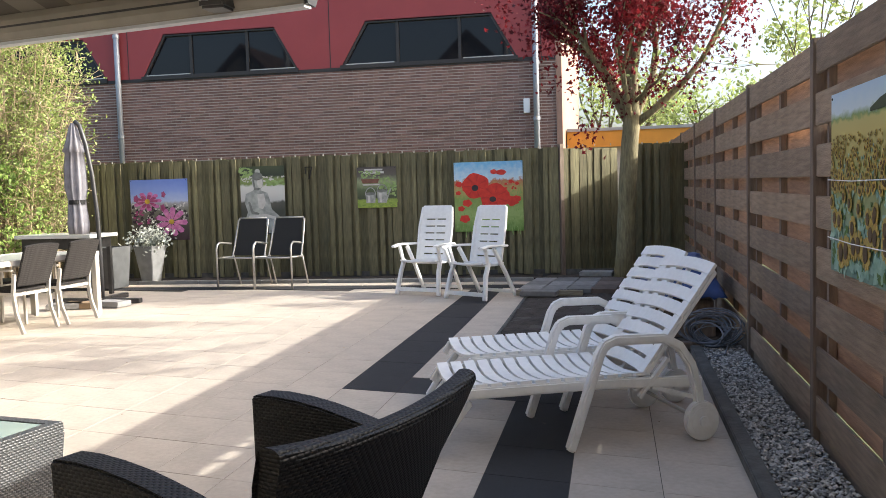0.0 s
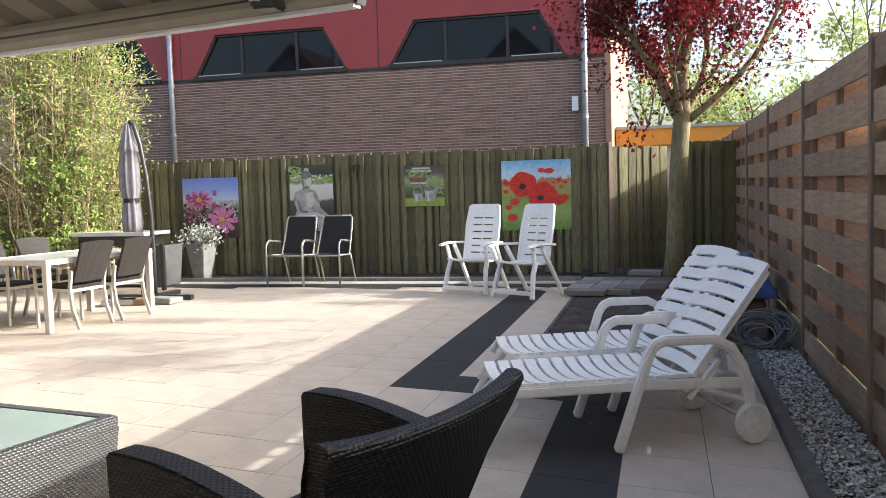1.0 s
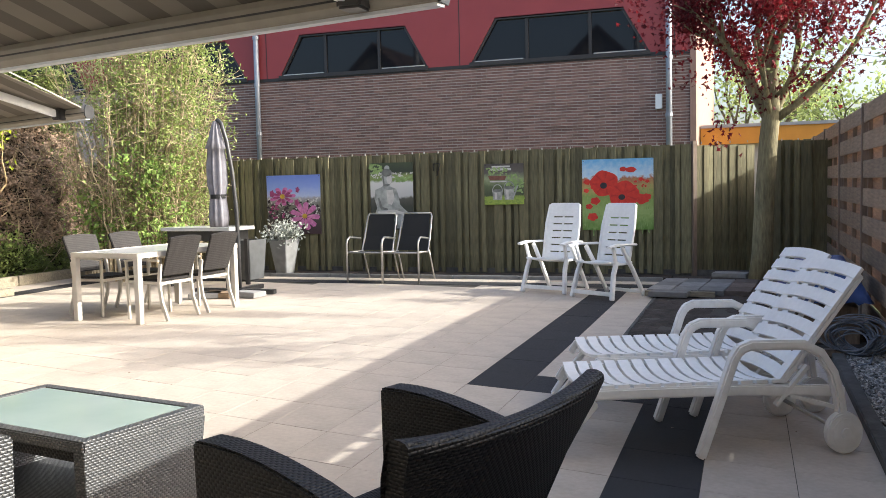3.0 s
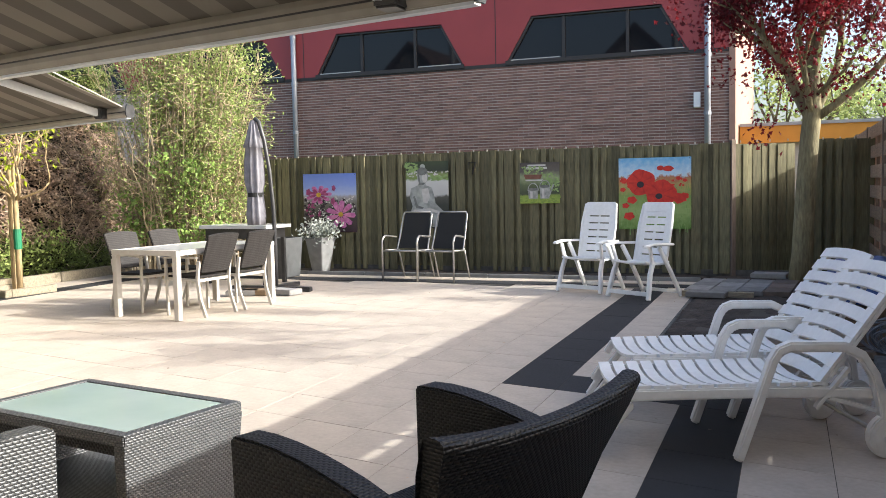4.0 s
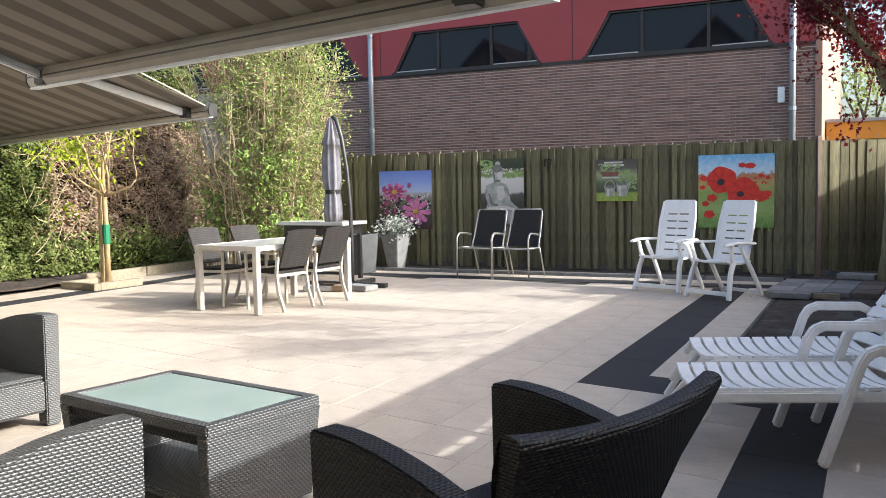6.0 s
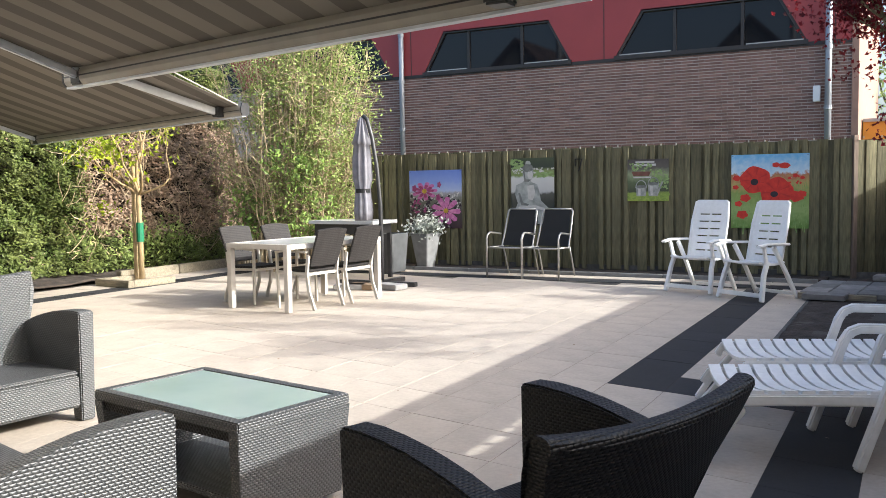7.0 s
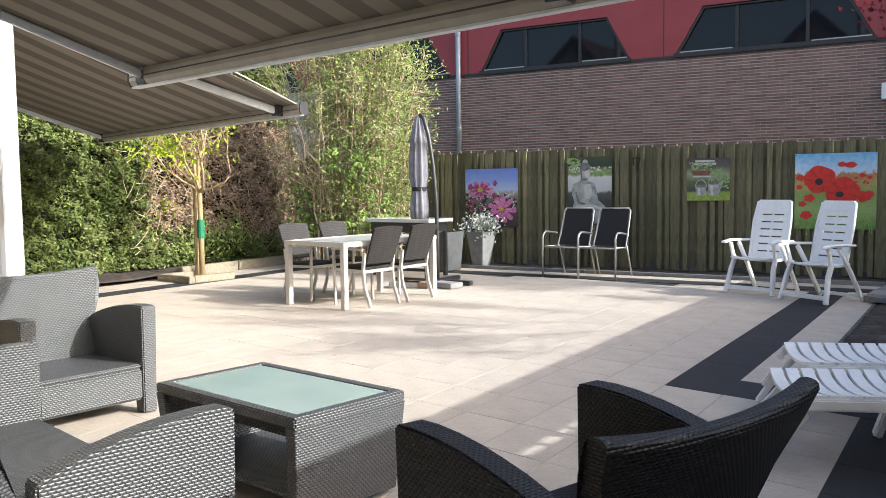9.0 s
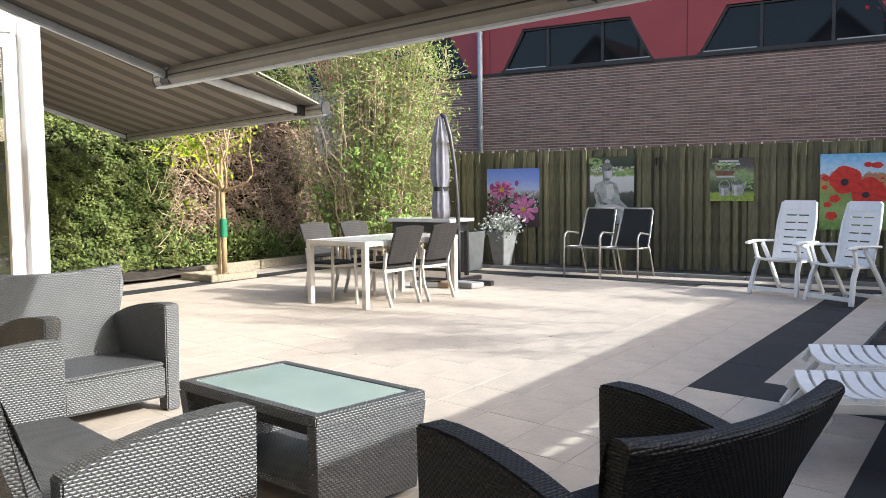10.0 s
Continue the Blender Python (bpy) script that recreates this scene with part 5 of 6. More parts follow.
# watering cans on a lawn, a bowl of plants behind them
M_P2 = picture_mat("watering_can_print", [(0.0, (0.30, 0.40, 0.06)), (0.17, (0.26, 0.35, 0.07)), (0.24, (0.05, 0.065, 0.035)), (0.45, (0.10, 0.13, 0.06)), (0.62, (0.26, 0.31, 0.17)), (0.8, (0.10, 0.09, 0.075)), (1.0, (0.07, 0.06, 0.055))], 11, 0.20)
_o = poster(pose(-3.689, PY, 1.675), 0.61, 0.61, M_P2, "poster of two watering cans on grass")
prints(_o, "printed_leaves", specks(70, 0.34, 0.60, -0.44, -0.16, 0.010, 0.028, -0.0012, 61), INK_LEAF)
prints(_o, "printed_grass", specks(60, 0.01, 0.60, -0.60, -0.49, 0.010, 0.030, -0.0012, 62), INK_MOSS)
prints(_o, "printed_leaves", specks(40, 0.02, 0.36, -0.17, -0.06, 0.010, 0.022, -0.0014, 63), INK_LEAF)
part("printed_bench", Shape().box(0.12, 0.40, -0.0024, -0.001, -0.055, -0.030).box(0.10, 0.42, -0.0024, -0.001, -0.10, -0.068), INK_PALE, _o, "pale bench")
part("printed_bowl", Shape().prism([(0.06, -0.18), (0.35, -0.18), (0.32, -0.245), (0.09, -0.245)], -0.003, -0.0015), INK_TERRA, _o, "brown bowl")
part("printed_stool", Shape().prism([(0.08, -0.255), (0.36, -0.255), (0.34, -0.275), (0.10, -0.275)], -0.003, -0.0015), INK_PALE, _o)
for cx, w, z0, z1 in ((0.205, 0.080, -0.54, -0.40), (0.385, 0.080, -0.54, -0.36)):
    can = part("printed_can", Shape().prism([(cx - w, z1), (cx + w, z1), (cx + w * 0.86, z0), (cx - w * 0.86, z0)], -0.0036, -0.0018), INK_GREY, _o, "grey watering can")
    part("printed_mouth", blob(Shape(), cx, z1, w, 0.022, -0.0042, 14), INK_SHADE, can)
    part("printed_light", Shape().prism([(cx - w * 0.6, z1 - 0.03), (cx - w * 0.1, z1 - 0.03), (cx - w * 0.1, z0 + 0.01), (cx - w * 0.5, z0 + 0.01)], -0.0042, -0.003), INK_PALE, can)
    part("printed_handle", Shape().tube([(cx - w * math.cos(math.pi * k / 12), -0.003, z1 - 0.02 + 0.11 * math.sin(math.pi * k / 12)) for k in range(13)], 0.007, 6), INK_GREY, can)
part("printed_spout", Shape().bar([(0.45, -0.003, -0.50), (0.52, -0.003, -0.33)], 0.022, 0.002, up=(0, 1, 0)), INK_GREY, _o)

# grey stone statue before a pale path
M_P3 = picture_mat("statue_print", [(0.0, (0.03, 0.035, 0.03)), (0.34, (0.045, 0.05, 0.04)), (0.47, (0.09, 0.09, 0.075)), (0.50, (0.50, 0.50, 0.49)), (0.71, (0.58, 0.58, 0.565)), (0.745, (0.17, 0.24, 0.07)), (0.80, (0.22, 0.28, 0.10)), (0.86, (0.03, 0.04, 0.03)), (1.0, (0.05, 0.07, 0.035))], 8, 0.10)
_o = poster(pose(-5.565, PY, 1.745), 0.72, 1.05, M_P3, "poster of a grey stone statue in a garden")
prints(_o, "printed_shrub", specks(40, 0.0, 0.22, -0.18, -0.02, 0.012, 0.03, -0.0012, 71), INK_LEAF)
prints(_o, "printed_rocks", specks(46, 0.02, 0.72, -0.24, -0.16, 0.008, 0.02, -0.0013, 72), INK_PALE)
prints(_o, "printed_shrub", specks(40, 0.40, 0.71, -0.30, -0.22, 0.012, 0.026, -0.0014, 73), INK_LEAF)
_s = Shape()
blob(_s, 0.29, -0.235, 0.092, 0.125, -0.004, 20), blob(_s, 0.29, -0.085, 0.045, 0.045, -0.0035, 12)
_s.prism([(0.24, -0.33), (0.33, -0.33), (0.345, -0.375), (0.44, -0.41), (0.475, -0.52), (0.50, -0.66), (0.56, -0.72), (0.63, -0.78), (0.64, -0.86), (0.60, -0.92), (0.10, -0.92), (0.07, -0.80), (0.11, -0.70), (0.065, -0.56), (0.085, -0.42), (0.20, -0.375)], -0.0035, -0.0015)
_s.prism([(0.44, -1.03), (0.61, -1.03), (0.63, -0.80), (0.45, -0.82)], -0.0045, -0.002)
part("printed_statue", _s, INK_STONE, _o, "grey plain statue shape")
_s = Shape()
blob(_s, 0.285, -0.155, 0.088, 0.062, -0.0052, 18, 0.03)
_s.prism([(0.205, -0.20), (0.23, -0.20), (0.25, -0.33), (0.335, -0.335), (0.30, -0.37), (0.225, -0.365)], -0.0054, -0.004)
_s.prism([(0.12, -0.55), (0.15, -0.54), (0.20, -0.69), (0.30, -0.72), (0.28, -0.745), (0.17, -0.73)], -0.0046, -0.0032)
_s.prism([(0.10, -0.82), (0.42, -0.80), (0.46, -0.86), (0.10, -0.875)], -0.0046, -0.0032)
prints(_o, "printed_shade", _s, INK_SHADE)
_s = Shape()
blob(_s, 0.325, -0.26, 0.045, 0.075, -0.0052, 14)
_s.prism([(0.27, -0.43), (0.38, -0.42), (0.41, -0.56), (0.36, -0.66), (0.29, -0.64)], -0.0046, -0.0032)
_s.prism([(0.12, -0.76), (0.40, -0.735), (0.60, -0.79), (0.58, -0.83), (0.38, -0.775), (0.13, -0.80)], -0.0052, -0.0036)
prints(_o, "printed_light", _s, INK_PALE)

# pink daisies before white blossom under a blue sky
M_P4 = picture_mat("pink_flower_print", [(0.0, (0.05, 0.025, 0.035)), (0.24, (0.06, 0.05, 0.045)), (0.50, (0.16, 0.16, 0.13)), (0.60, (0.34, 0.33, 0.36)), (0.64, (0.40, 0.47, 0.70)), (0.80, (0.22, 0.31, 0.68)), (1.0, (0.13, 0.21, 0.60))], 11, 0.12)
_o = poster(pose(-7.43, PY, 1.595), 0.98, 0.96, M_P4, "poster of large pink daisies under blue sky")
prints(_o, "printed_leaves", specks(110, 0.02, 0.96, -0.72, -0.42, 0.012, 0.032, -0.0012, 81), INK_NIGHT)
prints(_o, "printed_blossom", specks(90, 0.02, 0.96, -0.70, -0.37, 0.008, 0.020, -0.0018, 82), INK_WHITE)
prints(_o, "printed_buds", specks(16, 0.02, 0.45, -0.70, -0.50, 0.015, 0.032, -0.0022, 83), INK_ROSE)
for cx, cz, r, squash, seed in ((0.29, -0.345, 0.25, 0.62, 2), (0.69, -0.67, 0.275, 0.85, 1)):
    fl = part("printed_flower", flower(Shape(), cx, cz, r, -0.0045, 9, seed, squash), INK_PINK, _o, "pink daisy")
    inner = Shape()
    flower(inner, cx, cz, r * 0.72, -0.0058, 9, seed + 20, squash)
    part("printed_veins", inner, INK_ROSE if seed == 2 else ink("mauve_ink", (0.68, 0.28, 0.50), (0.46, 0.10, 0.28)), fl)
    part("printed_heart", blob(Shape(), cx, cz, 0.045, 0.04, -0.0072), INK_YEL, fl)
for cx, cz, r in ((0.10, -0.30, 0.075), (0.57, -0.24, 0.06), (0.55, -0.45, 0.07)):
    part("printed_bud", blob(Shape(), cx, cz, r * 0.6, r * 0.8, -0.0062, 10, 0.2, 3), INK_ROSE, _o)

# sunflower field: a far mustard band, small heads, then large ones over blue-green leaves
M_P5 = picture_mat("sunflower_field_print", [(0.0, (0.14, 0.25, 0.20)), (0.20, (0.22, 0.33, 0.25)), (0.40, (0.26, 0.30, 0.13)), (0.60, (0.38, 0.36, 0.13)), (0.76, (0.52, 0.43, 0.15)), (0.83, (0.50, 0.43, 0.16)), (0.85, (0.20, 0.30, 0.10)), (0.89, (0.55, 0.64, 0.70)), (1.0, (0.42, 0.56, 0.70))], 16, 0.09)
_o = poster(pose(FX - 0.016, 4.18, 1.71, 0, 0, -90), 1.15, 0.79, M_P5, "poster of a sunflower field on the plank fence")
prints(_o, "printed_leaves", specks(260, 0.01, 1.13, -0.77, -0.24, 0.006, 0.036, -0.0015, 91, True), INK_TEAL, "blue-green leaves")
prints(_o, "printed_leaves", specks(150, 0.01, 1.13, -0.77, -0.26, 0.004, 0.022, -0.0022, 92, True), INK_GREEN)
_s, _s2 = Shape(), Shape()
_r = random.Random(4)
for i in range(330):
    u = (i + _r.random()) / 330
    x, z = _r.uniform(0.02, 1.12), -0.19 - 0.24 * u ** 1.1
    r = 0.004 + 0.011 * u
    blob(_s, x, z, r * 1.5, r * 1.5, -0.0042 - 0.000004 * i, 9, 0.15, i)
    blob(_s2, x + r * 0.2, z, r * 0.5, r * 0.65, -0.0062 - 0.000004 * i, 8, 0, i)
for i in range(22):
    u = (i + _r.random()) / 22
    x, z = _r.uniform(0.04, 1.10), -0.43 - 0.27 * u
    r = 0.017 + 0.026 * u
    flower(_s, x, z, r * 1.7, -0.0075 - 0.00006 * i, 12, i, 1.0)
    blob(_s2, x, z, r * 0.82, r * 0.95, -0.0110 - 0.00006 * i, 14, 0.05, i)
prints(_o, "printed_petals", _s, ink("ochre_ink", (0.50, 0.36, 0.08), (0.36, 0.25, 0.06)), "yellow petals")
prints(_o, "printed_heart", _s2, INK_BROWN)
_s = Shape()
_s.prism([(0.62, -0.105), (0.75, -0.075), (0.88, -0.06), (1.0, -0.03), (1.15, -0.025), (1.15, -0.10), (0.9, -0.115), (0.62, -0.118)], -0.003, -0.0015)
part("printed_trees", _s, ink("tree_ink", (0.05, 0.075, 0.035)), _o)
for z in (-0.38, -0.64):
    part("cord", Shape().tube([(0.0, -0.014, z), (0.4, -0.0145, z - 0.006), (1.15, -0.014, z + 0.004)], 0.0025, 6), M_WHITEPAINT, _o, "thin pale cord")


# ---------- trees and shrubs ----------
def grow(shape, p, d, length, r, depth, rng, tips, spread=0.55, shrink=0.72, n=6, up=0.15, kids=(2, 3), bend=0.13):
    pts = [Vector(p)]
    dd = Vector(d).normalized()
    steps = 4
    for k in range(steps):
        dd = (dd + Vector((rng.uniform(-1, 1), rng.uniform(-1, 1), rng.uniform(-0.6, 1) + up)) * bend).normalized()
        pts.append(pts[-1] + dd * length / steps)
    shape.tube(pts, [r * (1 - 0.4 * k / steps) for k in range(steps + 1)], n)
    if depth == 0:
        tips += pts[1:]
        return
    if depth <= 2:
        tips += pts[2:]
    for k in range(rng.randint(*kids)):
        e = (dd + Vector((rng.uniform(-1, 1), rng.uniform(-1, 1), rng.uniform(-0.5, 0.9))) * spread).normalized()
        grow(shape, pts[-1] if k < 2 else pts[-2], e, length * shrink * rng.uniform(0.8, 1.15), r * 0.6, depth - 1, rng, tips, spread, shrink, max(4, n - 1), up, kids, bend)


def around(tips, per, sigma, rng):
    t = np.array([tuple(p) for p in tips])
    return np.repeat(t, per, 0) + rng.normal(size=(len(t) * per, 3)) * sigma


def red_tree():
    ob = thing("red_maple", pose(0.30, 11.75, 0), "red-leaved tree with stout trunk and open crown", "tree")
    rng = random.Random(21)
    s = Shape()
    s.tube([(-0.08, 0.15, -0.05), (-0.05, 0.12, 0.4), (-0.02, 0.08, 1.2), (0.02, 0.03, 1.85), (0.05, 0.0, 2.15), (0.05, 0.0, 2.4), (0.03, 0.02, 3.2)], [0.155, 0.13, 0.118, 0.112, 0.11, 0.095, 0.065], 14)
    tips = []
    for d, L, r in (((-0.5, -0.1, 1), 0.85, 0.08), ((0.05, 0.1, 1.2), 1.0, 0.08), ((0.5, 0.3, 0.9), 0.9, 0.06), ((-0.1, -0.6, 1.0), 0.8, 0.05)):
        grow(s, (0.04, 0.0, 2.08), d, L, r, 3, rng, tips)
    grow(s, (0.10, 0.0, 2.10), (1.0, -0.1, 0.62), 1.1, 0.055, 2, rng, tips, 0.4)
    for d, L in (((-1.0, -0.2, 0.62), 0.8), ((0.5, -0.8, 0.6), 0.7), ((-0.5, 0.9, 0.6), 0.7)):
        grow(s, (0.04, 0.0, 2.32), d, L, 0.03, 2, rng, tips, 0.5, 0.75, 6, 0.05, (2, 3), 0.2)
    part("trunk", s, M_BARK_OLIVE, ob, "olive-brown trunk and limbs", smooth=True)
    rg = np.random.default_rng(5)
    hubs = [t for t in tips if t[2] > 2.25]
    rng.shuffle(hubs)
    c = np.concatenate([around(hubs[:int(len(hubs) * 0.66)], 30, 0.115, rg), around(hubs, 4, 0.2, rg)])
    keep = (c[:, 2] > 2.2)
    low = np.array([(-0.55, -0.1, 2.15), (-0.15, -0.15, 2.35), (-0.75, 0.0, 2.6), (-1.0, -0.2, 2.75), (-0.5, -0.1, 1.98), (0.02, -0.2, 2.45), (0.25, -0.2, 2.5), (-0.2, -0.2, 2.65), (0.5, -0.15, 2.62), (0.1, -0.25, 2.8), (0.75, -0.1, 2.9), (0.95, -0.1, 2.75), (1.2, -0.1, 2.95), (-0.4, -0.2, 2.9), (1.45, -0.1, 3.2), (1.25, -0.2, 3.4), (1.5, 0.0, 3.5), (1.05, -0.1, 3.25), (0.85, -0.2, 3.4), (1.35, 0.0, 3.7), (-1.45, -0.1, 3.3), (-1.6, 0.0, 3.6), (-1.2, -0.2, 3.1), (-1.7, -0.1, 3.8)])
    c2 = np.repeat(low, 32, 0) + rg.normal(size=(32 * len(low), 3)) * 0.11
    part("crown", leaves_into(leaves_into(Shape(), c[keep], 0.064, rg, 0.5, 0.6, True), c2, 0.066, rg, 0.5, 0.6, True), M_LEAF_RED, ob, "crimson leaves")


red_tree()


def young_tree():
    ob = thing("young_tree", pose(-9.91, 9.11, 0.08), "young staked tree with lime-green leaves", "tree")
    rng = random.Random(9)
    s = Shape()
    s.tube([(0, 0, -0.05), (0.01, 0, 0.6), (0.0, 0, 1.15), (0.02, 0, 1.3)], [0.042, 0.037, 0.035, 0.036], 10)
    tips = []
    for d, L, r in (((-0.8, 0.2, 0.75), 0.55, 0.022), ((-0.7, -0.5, 0.8), 0.6, 0.02), ((0.75, -0.1, 0.5), 0.62, 0.024), ((0.15, 0.2, 1), 0.65, 0.03), ((-0.1, -0.2, 1), 0.7, 0.022), ((0.95, 0.1, 0.15), 0.6, 0.018)):
        grow(s, (0.01, 0, 1.2), d, L, r, 2, rng, tips, 0.75, 0.72, 6, 0.0, (1, 3), 0.34)
    part("trunk", s, M_BARK_PALE, ob, "pale trunk and bare branches", smooth=True)
    part("stake", Shape().tube([(-0.13, 0.02, -0.05), (-0.11, 0.02, 1.75)], 0.03, 8), M_BARK_PALE, ob, "wooden stake")
    part("tape", Shape().tube([(0.005, 0, 0.52), (0.005, 0, 0.80)], 0.053, 12), M_GREEN_TAPE, ob, "green trunk wrap")
    rg = np.random.default_rng(6)
    sel = [t for t in tips if t[2] > 1.5 and t[0] < 0.62]
    sel = [t for t in sel if t[0] < 0.1 or rng.random() < 0.45]
    c = around(sel, 6, 0.08, rg)
    part("crown", leaves_into(Shape(), c, 0.085, rg, 0.2, 0.5), M_LEAF_LIME, ob, "sparse lime-green leaves")
    c = np.array([(-0.62, -0.1, 1.05)]) + rg.normal(size=(40, 3)) * (0.14, 0.1, 0.10)
    part("low_leaves", leaves_into(Shape(), c, 0.09, rg, 0.2, 0.5), M_LEAF_LIME, ob)


young_tree()
solid("tree_surround", Shape().box(-0.38, 0.38, -0.05, 0.05, 0.0, 0.10).box(-0.38, -0.28, 0.05, 0.75, 0, 0.10).box(0.28, 0.38, 0.05, 0.75, 0, 0.10), M_SLEEPER, "pale timber surround at the young tree's foot", "edging", bevel=0.008, m=pose(-9.82, 8.53, 0.004, 0, 0, -6))


def sprays_into(shape, centers, size, rng, out=(1, 0, 0), width=0.36):
    """Flat drooping sprays that reach outwards from a clipped face, like shingles of foliage."""
    c = np.asarray(centers)
    n = len(c)
    d = rng.normal(size=(n, 3)) * (0.55, 0.9, 0.45) + np.array(out) * 0.6 + (0, 0, -0.15)
    d /= np.linalg.norm(d, axis=1, keepdims=True)
    up = rng.normal(size=(n, 3)) * 0.45 + np.array(out) * 0.75 + (0, 0, 0.7)
    s = np.cross(d, up)
    s /= np.linalg.norm(s, axis=1, keepdims=True)
    up = np.cross(s, d)
    L = size * rng.uniform(0.6, 1.35, (n, 1))
    a, b = c - d * L / 2, c + d * L / 2 - up * L * 0.10
    m1, m2 = c + s * L * width / 2, c - s * L * width / 2
    k = len(shape.v)
    shape.v += list(map(tuple, np.stack([a, m1, b, m2], 1).reshape(-1, 3)))
    shape.f += [(k + 4 * i, k + 4 * i + 1, k + 4 * i + 2, k + 4 * i + 3) for i in range(n)]
    return shape


def hedge():
    ob = thing("hedge", pose(0, 0, 0), "tall dense green conifer hedge with a dry brown stretch", "hedge")
    rg = np.random.default_rng(3)
    # box coloured as the shade behind the sprays
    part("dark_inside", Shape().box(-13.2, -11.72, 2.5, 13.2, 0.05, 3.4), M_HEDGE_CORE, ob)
    n = 190000
    y = rg.uniform(3.5, 12.65, n)
    z = rg.uniform(0.10, 3.7, n)
    broad = np.array([noise.noise((a * 1.1, b * 1.1, 0.5)) for a, b in zip(y, z)])
    clump = np.array([noise.noise((a * 5.0, b * 7.0, 2.5)) for a, b in zip(y, z)])
    x = -11.38 + 0.20 * broad + 0.17 * clump + rg.normal(size=n) * 0.045 + 0.22 * np.clip(0.7 - z, 0, 0.5)
    x += 0.50 * np.clip((y - 9.6) / 1.5, 0, 1) * np.clip((2.6 - z) / 1.0, 0, 1)
    keep = clump + 0.25 * rg.normal(size=n) > -0.42
    P = np.stack([x, y, z], 1)
    dry = np.array([noise.noise((a * 0.8 + 3, b * 0.9, 8.0)) for a, b in zip(y, z)])
    b = 1.3 * np.clip((y - 8.9) / 1.0, 0, 1) * np.clip((2.9 - z) / 0.8, 0, 1) * np.clip((z - 0.35) / 0.45, 0, 1) + 0.55 * dry + rg.normal(size=n) * 0.16 > 0.62
    part("green_foliage", sprays_into(Shape(), P[~b & keep], 0.062, rg, width=0.42), M_LEAF_HEDGE, ob, "green hedge sprays")
    part("brown_foliage", sprays_into(Shape(), P[b & keep], 0.060, rg, width=0.42), M_LEAF_BROWN, ob, "dry brown sprays")
    t = Shape()
    for k in range(260):
        yy, zz = rg.uniform(8.8, 12.3), rg.uniform(0.2, 2.4)
        xx = -11.2 + 0.45 * min(1.0, max(0.0, (yy - 9.6) / 1.5)) + rg.uniform(-0.1, 0.12)
        q = np.array([rg.uniform(-0.1, 0.2), rg.uniform(-0.35, 0.35), rg.uniform(-0.1, 0.45)])
        p0 = np.array([xx, yy, zz])
        t.tube([p0, p0 + q * 0.5 + rg.normal(size=3) * 0.02, p0 + q], [0.007, 0.005, 0.003], 4)
    tagged(part("dry_growth", t, M_TWIG, ob, "bare twigs in the dry stretch"), kind="stuff")
    c = np.stack([rg.uniform(-11.0, -10.7, 16), rg.uniform(8.6, 11.5, 16), rg.uniform(0.15, 0.75, 16)], 1)
    c = np.repeat(c, 60, 0) + rg.normal(size=(16 * 60, 3)) * (0.10, 0.15, 0.13)
    part("low_growth", leaves_into(Shape(), c[c[:, 2] > 0.08], 0.07, rg, 0.2, 0.5), M_LEAF_BUSH, ob, "low leafy growth at the foot")
    return ob


hedge()


